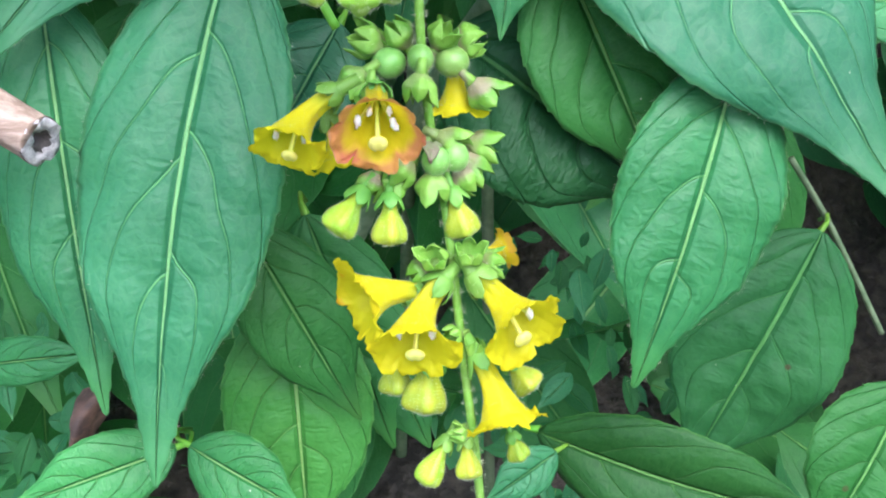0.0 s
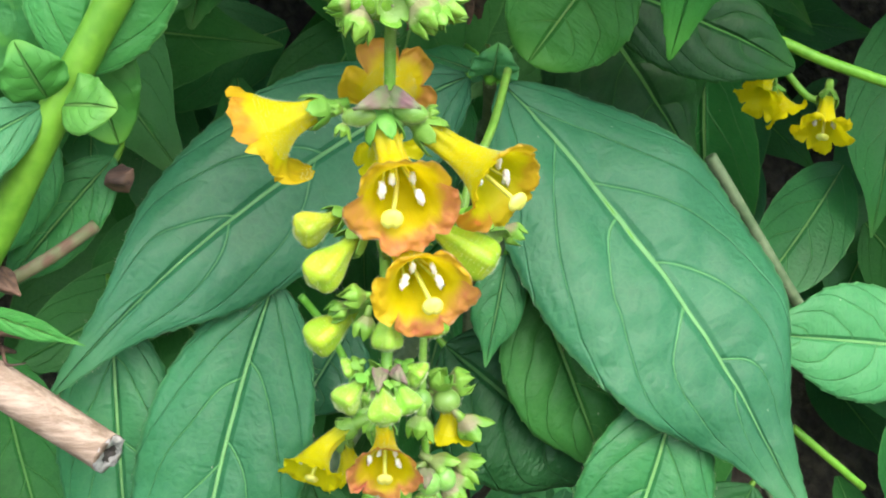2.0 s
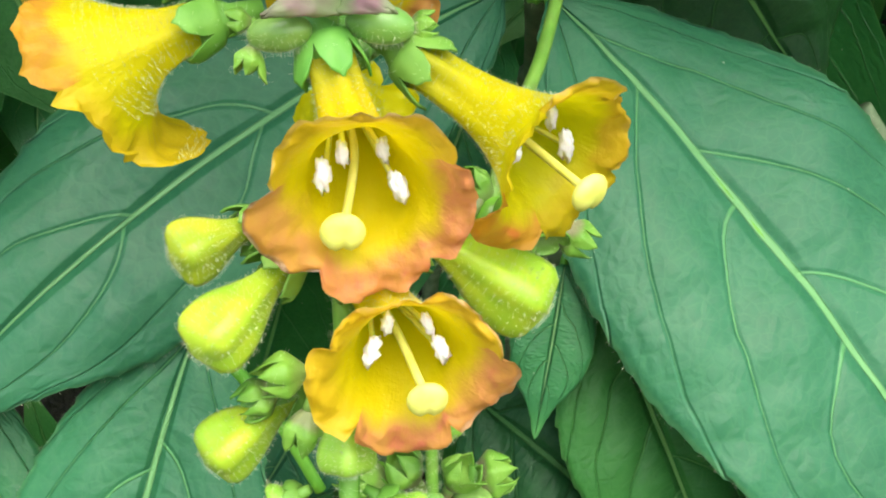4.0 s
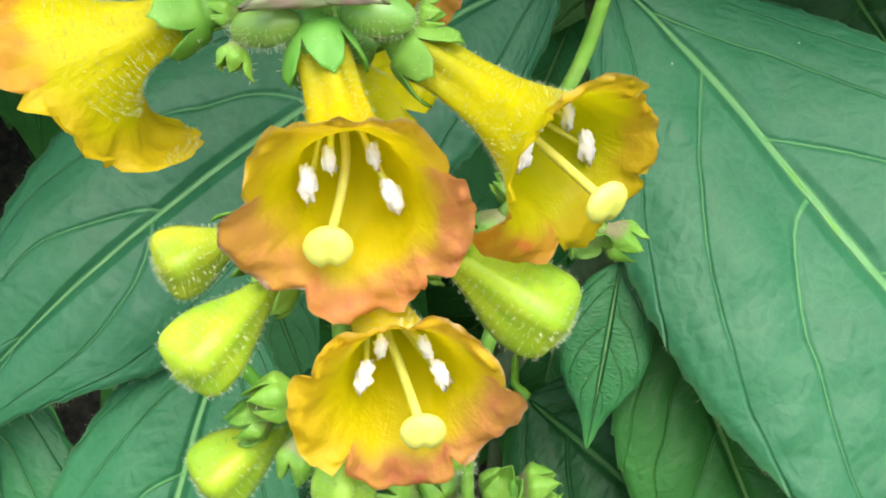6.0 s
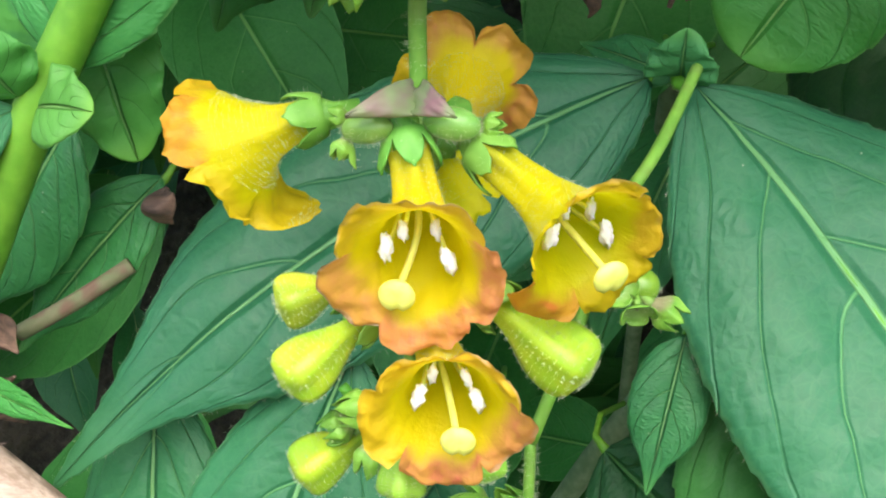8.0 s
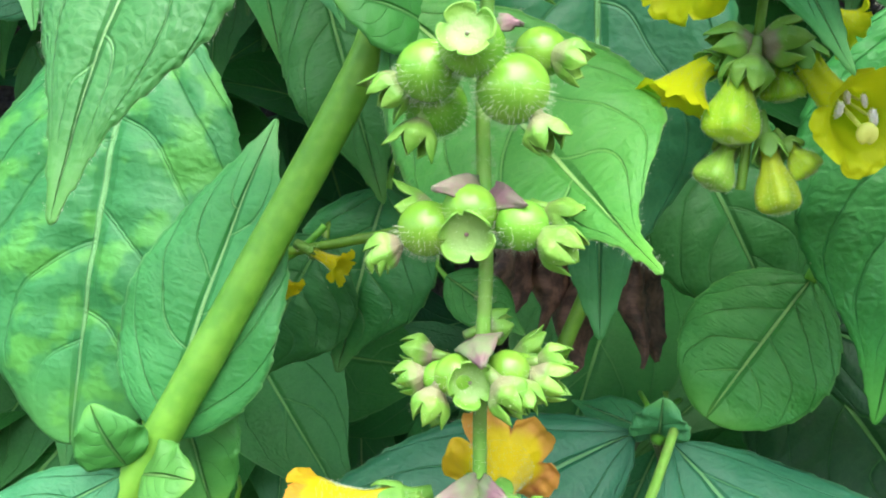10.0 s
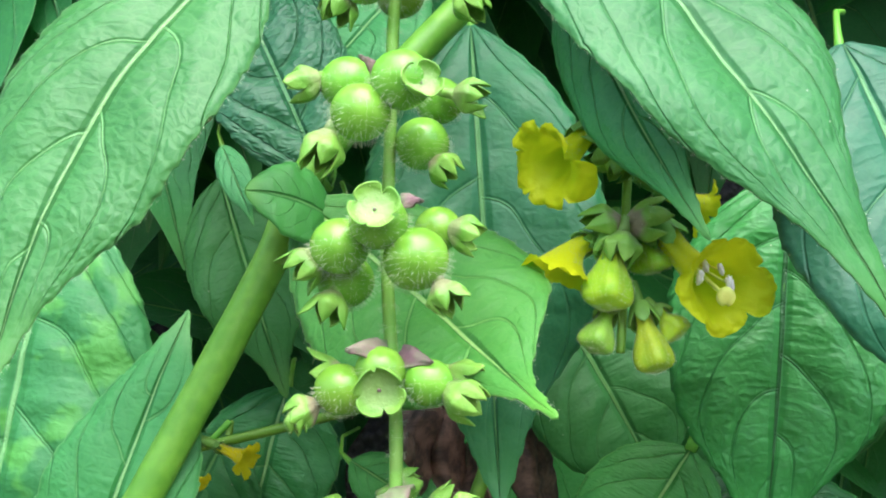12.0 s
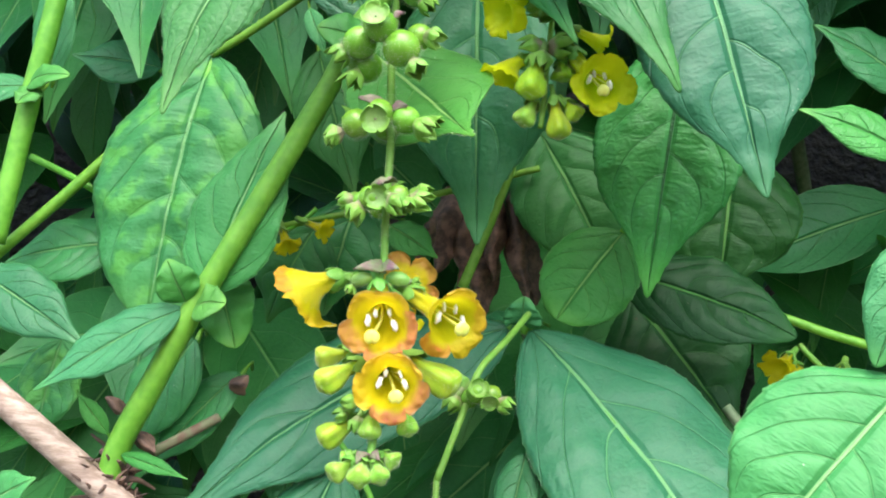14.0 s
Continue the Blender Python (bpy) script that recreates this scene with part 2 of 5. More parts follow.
bell_skin = bell_material("bell_skin")
sepal_skin = green_skin("sepal_skin", (0.085, 0.225, 0.024), (0.145, 0.315, 0.045), rough=0.55, subsurface=0.05)
bract_skin = green_skin("bract_skin", (0.14, 0.20, 0.08), (0.17, 0.14, 0.10), rough=0.6, red=(0.175, 0.095, 0.10), subsurface=0.0)
bud_green = green_skin("bud_green", (0.16, 0.36, 0.03), (0.26, 0.48, 0.05), rough=0.45)
bud_pale = green_skin("bud_pale", (0.20, 0.37, 0.010), (0.34, 0.47, 0.014), rough=0.5)
bud_skin = green_skin("bud_skin", (0.22, 0.36, 0.018), (0.36, 0.45, 0.025), rough=0.45)
hair_skin, _n, _l, _b = material("hair_skin")
_b.inputs["Base Color"].default_value = col(0.52, 0.60, 0.36)
_b.inputs["Roughness"].default_value = 0.4
pollen_skin = green_skin("pollen_skin", (0.70, 0.68, 0.58), (0.85, 0.83, 0.76), rough=0.9, scale=1500.0)
stigma_skin = green_skin("stigma_skin", (0.56, 0.57, 0.08), (0.66, 0.66, 0.14), rough=0.6, scale=900.0)


def petal_material(name, tube, throat, lobe, blush_tint):
    """Corolla skin: yellow tube and throat, warmer lobes, each lobe blushed and dried at its rim by its own amount."""
    m, n, l, bsdf = material(name)
    g = Graph(m)
    tex = g.coords()
    uv, place = tex["UV"], tex["Object"]
    sep = n.new("ShaderNodeSeparateXYZ")
    l.new(uv, sep.inputs[0])
    s = sep.outputs["X"]
    own = n.new("ShaderNodeUVMap")
    own.uv_map = "Lobe"
    each = n.new("ShaderNodeSeparateXYZ")
    l.new(own.outputs[0], each.inputs[0])
    patch = g.noise(place, 170.0, 2.0)
    mottle = g.noise(place, 700.0, 4.0, 0.6)
    wave = g.math("ADD", s, g.math("MULTIPLY", g.math("SUBTRACT", patch, 0.5), 0.45))
    base = g.mix(g.ramp01(s, 0.02, 0.3), col(*tube), col(*throat))
    base = g.mix(g.ramp01(wave, 0.55, 0.85), base, col(*lobe))
    streak = n.new("ShaderNodeMapping")
    streak.inputs["Scale"].default_value = (3.0, 110.0, 1.0)
    l.new(uv, streak.inputs["Vector"])
    lines = g.noise(streak.outputs[0], 1.0, 3.0)
    blush = g.math("MULTIPLY", each.outputs["X"], g.ramp01(g.math("ADD", wave, g.math("MULTIPLY", g.math("SUBTRACT", lines, 0.5), 0.06)), 0.60, 0.80))
    blush = g.math("MULTIPLY", blush, g.math("MULTIPLY_ADD", mottle, 0.7, 0.55), clamp=True)
    base = g.mix(blush, base, col(*blush_tint))
    # a redder blotch on the most blushed lobes
    blotch = g.math("MULTIPLY", g.ramp01(g.noise(place, 260.0, 2.0), 0.56, 0.66), g.ramp01(blush, 0.55, 0.95, 0.0, 0.6))
    base = g.mix(blotch, base, col(blush_tint[0], blush_tint[1] * 0.45, blush_tint[2] * 1.1))
    rim = g.math("ADD", s, g.math("ADD", g.math("MULTIPLY", g.math("SUBTRACT", mottle, 0.5), 0.05), g.math("MULTIPLY", g.math("SUBTRACT", patch, 0.5), 0.16)))
    dry = g.math("MULTIPLY", g.ramp01(rim, 0.93, 0.99), each.outputs["Y"])
    base = g.mix(dry, base, g.mix(g.ramp01(mottle, 0.4, 0.6), col(0.28, 0.15, 0.07), col(0.55, 0.40, 0.27)))
    base = g.mix(g.math("MULTIPLY", g.ramp01(lines, 0.5, 0.75), 0.06), base, col(lobe[0], lobe[1] * 0.72, lobe[2]))
    l.new(base, bsdf.inputs["Base Color"])
    bsdf.inputs["Roughness"].default_value = 0.45
    bsdf.inputs["Specular IOR Level"].default_value = 0.22
    h = g.math("ADD", g.math("MULTIPLY", lines, 0.25), g.math("ADD", g.math("MULTIPLY", g.noise(place, 1600.0, 2.0), 0.16), g.math("MULTIPLY", g.noise(place, 340.0, 4.0, 0.6), 2.0)))
    l.new(g.bump(h, 0.55, 0.0005), bsdf.inputs["Normal"])
    thin = n.new("ShaderNodeBsdfTranslucent")
    l.new(base, thin.inputs["Color"])
    blend = n.new("ShaderNodeMixShader")
    blend.inputs[0].default_value = 0.52
    l.new(bsdf.outputs[0], blend.inputs[1])
    l.new(thin.outputs[0], blend.inputs[2])
    l.new(blend.outputs[0], n["Material Output"].inputs["Surface"])
    return m


petal_yellow = petal_material("petal_yellow", (0.50, 0.57, 0.026), (0.70, 0.64, 0.004), (0.72, 0.67, 0.004), (0.72, 0.58, 0.005))
petal_lemon = petal_material("petal_lemon", (0.48, 0.60, 0.022), (0.68, 0.73, 0.004), (0.70, 0.76, 0.004), (0.72, 0.70, 0.004))
petal_aged = petal_material("petal_aged", (0.49, 0.50, 0.020), (0.63, 0.57, 0.003), (0.62, 0.53, 0.003), (0.62, 0.26, 0.034))
petal_orange = petal_material("petal_orange", (0.50, 0.51, 0.020), (0.74, 0.58, 0.003), (0.69, 0.48, 0.007), (0.66, 0.25, 0.095))


def wood_material(name, low, high, scale):
    m, n, l, bsdf = material(name)
    g = Graph(m)
    place = g.coords()["Object"]
    stretch = n.new("ShaderNodeMapping")
    stretch.inputs["Scale"].default_value = (scale * 0.12, scale, scale)
    l.new(place, stretch.inputs["Vector"])
    fib = g.noise(stretch.outputs[0], 1.0, 5.0, 0.65)
    blot = g.noise(place, 90.0, 3.0)
    base = g.mix(g.ramp01(fib, 0.35, 0.68), col(*low), col(*high))
    base = g.mix(g.math("MULTIPLY", g.ramp01(blot, 0.5, 0.72), 0.5), base, col(low[0] * 0.6, low[1] * 0.5, low[2] * 0.5))
    l.new(base, bsdf.inputs["Base Color"])
    bsdf.inputs["Roughness"].default_value = 0.75
    l.new(g.bump(fib, 0.6, 0.001), bsdf.inputs["Normal"])
    return m


cane_bark = wood_material("cane_bark", (0.20, 0.14, 0.095), (0.39, 0.30, 0.23), 500.0)
cane_end = wood_material("cane_end", (0.28, 0.26, 0.25), (0.55, 0.53, 0.51), 900.0)
cane_pith = wood_material("cane_pith", (0.03, 0.025, 0.02), (0.08, 0.07, 0.06), 900.0)
dead_leaf_skin = wood_material("dead_leaf_skin", (0.045, 0.028, 0.020), (0.20, 0.115, 0.075), 300.0)
soil, _n, _l, _b = material("soil")
_g = Graph(soil)
_p = _g.coords()["Object"]
_f = _g.math("ADD", _g.math("MULTIPLY", _g.noise(_p, 25.0, 5.0), 0.5), _g.math("MULTIPLY", _g.noise(_p, 180.0, 4.0), 0.5))
_l.new(_g.mix(_g.ramp01(_f, 0.35, 0.65), col(0.020, 0.017, 0.012), col(0.078, 0.064, 0.045)), _b.inputs["Base Color"])
_b.inputs["Roughness"].default_value = 0.95
_l.new(_g.bump(_f, 1.0, 0.01), _b.inputs["Normal"])


# ---- tools ----
def mesh_of(name, bm, mats):
    me = bpy.data.meshes.new(name)
    bm.to_mesh(me)
    bm.free()
    for m in mats if isinstance(mats, (list, tuple)) else [mats]:
        me.materials.append(m)
    me.shade_smooth()
    return me


def part(name, bm, mats, parent, label=""):
    """Links a bmesh as one mesh object under a thing or a part."""
    ob = new(name, mesh_of(name, bm, mats))
    if parent is not None:
        ob.parent = parent
    if label:
        ob["label"] = label
    return ob


def thing(name, label, category, group=""):
    return tagged(new(name), label, category, group)


def cm(p):
    return Vector(p) * CM


def curve_points(points, steps):
    """A smooth line through the given points."""
    pts = [Vector(p) for p in points]
    if len(pts) == 2:
        return [pts[0].lerp(pts[1], k / steps) for k in range(steps + 1)]
    out = []
    for i in range(len(pts) - 1):
        p0, p1, p2, p3 = pts[max(i - 1, 0)], pts[i], pts[i + 1], pts[min(i + 2, len(pts) - 1)]
        for k in range(steps):
            t = k / steps
            out.append(0.5 * (2 * p1 + (p2 - p0) * t + (2 * p0 - 5 * p1 + 4 * p2 - p3) * t * t + (3 * p1 - p0 - 3 * p2 + p3) * t ** 3))
    out.append(pts[-1])
    return out


def frame_of(axis, hint=Vector((0, -1, 0.3))):
    """Side, front and axis vectors, all of length one."""
    w = Vector(axis).normalized()
    u = hint.cross(w)
    if u.length < 1e-4:
        u = Vector((1, 0, 0.1)).cross(w)
    u.normalize()
    return u, w.cross(u), w


def tube(bm, line, radii, sides=10, mat=0, cap=True):
    """A round tube along a line, added to bm."""
    rings = []
    u = None
    for k, p in enumerate(line):
        d = (line[min(k + 1, len(line) - 1)] - line[max(k - 1, 0)]).normalized()
        u = frame_of(d)[0] if u is None else (u - d * u.dot(d)).normalized()
        v = d.cross(u)
        r = radii[k] if isinstance(radii, (list, tuple)) else radii
        rings.append([bm.verts.new(p + r * (math.cos(2 * math.pi * j / sides) * u + math.sin(2 * math.pi * j / sides) * v)) for j in range(sides)])
    for a, b in zip(rings, rings[1:]):
        for j in range(sides):
            bm.faces.new((a[j], a[(j + 1) % sides], b[(j + 1) % sides], b[j])).material_index = mat
    if cap:
        bm.faces.new(rings[0][::-1]).material_index = mat
        bm.faces.new(rings[-1]).material_index = mat
    return rings


def hair(bm, root, way, length, mat, rng):
    """One short glandular hair with a tiny knob."""
    way = (way + Vector((rng.uniform(-0.3, 0.3), rng.uniform(-0.3, 0.3), rng.uniform(-0.3, 0.3)))).normalized()
    u, v, w = frame_of(way)
    thick = 0.000010
    foot = [bm.verts.new(root + thick * (math.cos(a) * u + math.sin(a) * v)) for a in (0, 2.1, 4.2)]
    neck = [bm.verts.new(root + way * length * 0.8 + 0.8 * thick * (math.cos(a) * u + math.sin(a) * v)) for a in (0, 2.1, 4.2)]
    knob = [bm.verts.new(root + way * length * 0.9 + 1.4 * thick * (math.cos(a) * u + math.sin(a) * v)) for a in (0, 2.1, 4.2)]
    top = bm.verts.new(root + way * length)
    for a, b in ((foot, neck), (neck, knob)):
        for j in range(3):
            bm.faces.new((a[j], a[(j + 1) % 3], b[(j + 1) % 3], b[j])).material_index = mat
    for j in range(3):
        bm.faces.new((knob[j], knob[(j + 1) % 3], top)).material_index = mat


def hairs_on(bm, count, length, mat, rng, keep=None):
    """Scatters hairs over the faces that bm has so far."""
    bm.normal_update()
    faces = [f for f in bm.faces if f.material_index != mat and (keep is None or keep(f.calc_center_median()))]
    if not faces:
        return
    areas = np.cumsum([f.calc_area() for f in faces])
    spots = []
    for _ in range(count):
        f = faces[int(np.searchsorted(areas, rng.random() * areas[-1]).clip(0, len(faces) - 1))]
        w = [rng.random() + 0.02 for _v in f.verts]
        p = sum((v.co * k for v, k in zip(f.verts, w)), Vector()) / sum(w)
        spots.append((p, f.normal.copy()))
    for p, d in spots:
        hair(bm, p, d, length * rng.uniform(0.6, 1.2), mat, rng)


counter = random.Random(7)


def leaf_outline(s, peak, acute=0.45, full=0.85):
    """Half width along the leaf, from 0 to 1: ovate, drawn out to a fine tip."""
    e = math.log(0.5) / math.log(peak)
    w = math.sin(math.pi * s ** e) ** full
    if s > 0.62:
        k = min((s - 0.62) / 0.27, 1.0)
        w *= 1 - acute * k * k * (3 - 2 * k)
    return max(w, 0.0)


def vein_phase(s, a, count, shift):
    """Counts the side veins: half a turn past a whole number lies on a vein. They leave the midrib aslant and bend to the tip."""
    return 8 + (s - 0.13 * a - 0.30 * a ** 2.3) * count + shift


def leaf(plant, base, tip, width, mat, bow=0.05, fold=12, bend=0.0, peak=0.40, face=(0.0, -1.0, 0.45), wave=1.0, acute=0.45, full=0.85, fringe=0, label=""):
    """A leaf blade from its base to its tip; bow lifts the middle, fold is the V at the midrib, bend curves it sideways."""
    rng = random.Random(counter.random())
    b, t = cm(base), cm(tip)
    axis = t - b
    size = axis.length
    u, v, w = frame_of(axis, Vector(face))
    front = v if v.dot(Vector(face)) > 0 else -v
    side = w.cross(front)
    half = width * CM / 2
    rows, cols = (120, 30) if width > 2.2 else (50, 18)
    count = rng.uniform(4.4, 5.4)
    shifts = (rng.uniform(0, 1), rng.uniform(0, 1))
    puffed = RELIEF[mat] * min(half, 0.02) * 0.045
    bm = bmesh.new()
    uv, arcs = bm.loops.layers.uv.new("UVMap"), bm.loops.layers.uv.new("Veins")
    grid, coords, turns = [], {}, {}
    f1, f2, ph1, ph2 = rng.uniform(5, 8), rng.uniform(9, 14), rng.uniform(0, 6.3), rng.uniform(0, 6.3)
    teeth = max(int(size / 0.0042), 8)
    curl = 0.04 * rng.uniform(-1, 1)
    drift = Vector((rng.uniform(0, 9), rng.uniform(0, 9), rng.uniform(0, 9)))
    for i in range(rows + 1):
        s = i / rows
        mid = b + w * size * s + front * size * bow * 4 * s * (1 - s) + side * size * bend * 4 * s * (1 - s)
        mid += front * size * curl * s ** 6
        hw = half * leaf_outline(min(max(s, 0.004), 0.996), peak, acute, full)
        line = []
        for j in range(cols + 1):
            c = 2 * j / cols - 1
            a = abs(c)
            reach = hw * c
            if a == 1:
                reach += math.copysign(0.0005 * ((teeth * s) % 1.0) ** 1.5 * min(1.0, width / 3) * rng.uniform(0.6, 1.2), c)
            lift = a * hw * math.tan(radians(fold)) * (1 - 0.55 * a)
            lift -= hw * 0.13 * a ** 3
            ripple = 0.05 * hw * wave * a * a * (math.sin(f1 * s * 2 + ph1 + (c > 0) * 2) + 0.6 * math.sin(f2 * s * 2 + ph2 - (c > 0)))
            p = mid + side * reach + front * (lift + ripple)
            p += front * half * (0.035 * noise.noise(p * 75 + drift) + 0.02 * noise.noise(p * 190 + drift)) * wave
            wob = 0.16 * noise.noise(Vector((s * 7, c * 2.5, drift.x)))
            both = [vein_phase(s, a, count, shift) + wob for shift in shifts]
            near = abs(both[c > 0] % 1.0 - 0.5)
            keep = min(1.0, 6 * a) * min(1.0, 1.4 * hw / half) * min(1.0, 3 * (1 - s))
            p += front * puffed * keep * ((1 - a ** 4) * (1.3 * (min(near / 0.25, 1.0) ** 0.8 - 0.6)) + 0.35 * noise.noise(Vector((both[c > 0] * 1.2, s * 22, drift.y))))
            vert = bm.verts.new(p)
            coords[vert] = (s, (c + 1) / 2)
            turns[vert] = both
            line.append(vert)
        grid.append(line)
    for p, q in zip(grid, grid[1:]):
        for j in range(cols):
            f = bm.faces.new((p[j], p[j + 1], q[j + 1], q[j]))
            for loop in f.loops:
                loop[uv].uv = coords[loop.vert]
                loop[arcs].uv = (turns[loop.vert][2 * j >= cols], coords[loop.vert][1])
    bm.normal_update()
    if sum((f.normal for f in bm.faces), Vector()).dot(front) < 0:
        bmesh.ops.reverse_faces(bm, faces=bm.faces)
    rim = [(line[j].co.copy(), (line[j].co - line[j + (1 if j == 0 else -1)].co).normalized()) for line in grid for j in (0, cols)]
    ob = part("leaf", bm, mat, plant, label)
    thick = ob.modifiers.new("thickness", "SOLIDIFY")
    thick.thickness, thick.offset = 0.0003, -1
    # the raised midrib on the underside, running into a short stalk
    bm = bmesh.new()
    line, radii = [], []

    def radii_at(s):
        return max(0.0009 * (1 - s), 0.0002) * min(1.0, width / 3 + 0.3)

    for k in range(15):
        s = k / 14 * 0.7
        line.append(b + w * size * s + front * (size * bow * 4 * s * (1 - s) + size * curl * s ** 6 - 0.0005 - radii_at(s)) + side * size * bend * 4 * s * (1 - s))
        radii.append(radii_at(s))
    # the stalk runs back from the blade to the shoot
    away = (b - Vector((0.0, -0.17, 0.0))).normalized()
    line = [b + away * 0.024 + Vector((0, 0, 0.004)), b + away * 0.010 - w * 0.003 + Vector((0, 0, 0.002)), b + away * 0.002 - w * 0.0025] + line
    radii = [radii[0] * 0.6, radii[0] * 0.6, radii[0] * 0.65] + radii
    tube(bm, line, radii, 8)
    part("midrib", bm, stem_green, ob)
    if fringe:
        bm = bmesh.new()
        for _ in range(fringe):
            k = rng.randrange(4, len(rim) - 2)
            p = rim[k][0].lerp(rim[k - 2][0], rng.random())
            hair(bm, p, rim[k][1] + 0.4 * w, 0.00055 * rng.uniform(0.5, 1.3), 0, rng)
        part("margin_hairs", bm, hair_skin, ob)
    return ob


def stem(plant, points, radius, mat, taper=1.0, hairy=False):
    line = curve_points([cm(p) for p in points], 6)
    n = len(line) - 1
    r = radius * CM
    radii = [r * (1 + (taper - 1) * k / n) * (1 + 0.05 * noise.noise(p * 120)) for k, p in enumerate(line)]
    bm = bmesh.new()
    tube(bm, line, radii, 14)
    if hairy:
        hairs_on(bm, 2600, 0.0007, 1, random.Random(counter.random()))
    return part("stem", bm, [mat, hair_skin], plant)


def joint(plant, at, way, radius):
    """The swollen joint of a stem."""
    c, (u, v, w) = cm(at), frame_of(Vector(way))
    r = radius * CM
    bm = bmesh.new()
    bmesh.ops.create_uvsphere(bm, u_segments=24, v_segments=16, radius=1.0)
    for vert in bm.verts:
        k = vert.co * (1 + 0.12 * noise.noise(vert.co * 2.2 + c * 500))
        vert.co = c + r * (u * k.x + v * k.y + w * k.z * 1.5)
    hairs_on(bm, 90, 0.0006, 1, random.Random(counter.random()))
    return part("joint", bm, [stem_green, hair_skin], plant)


def fibres(plant, at, radius, count):
    """A dark frayed stub of dead fibres at the foot of a stem."""
    rng = random.Random(counter.random())
    c, r = cm(at), radius * CM
    bm = bmesh.new()
    for _ in range(count):
        way = Vector((rng.gauss(0, 1), rng.gauss(-0.3, 0.7), rng.gauss(-0.2, 0.8))).normalized()
        root = c + Vector((rng.gauss(0, 0.3), rng.gauss(0, 0.3), rng.gauss(0, 0.4))) * r
        end = root + way * r * rng.uniform(0.6, 1.5)
        mid = root.lerp(end, 0.5) + Vector((rng.gauss(0, 1), rng.gauss(0, 1), rng.gauss(0, 1))) * r * 0.15
        wide = r * rng.uniform(0.05, 0.20)
        line = curve_points([root, mid, end], 4)
        tube(bm, line, [wide * (1 - 0.09 * k) for k in range(len(line))], 6)
    return part("frayed_stub", bm, dead_leaf_skin, plant, "dark brown frayed dead stub")


def lobe_shape(off):
    """How far a rounded lobe reaches: 1 along its middle, 0 in the notches at off = -1 and 1."""
    return max(1 - abs(off) ** 3.4, 0.0) ** 0.6


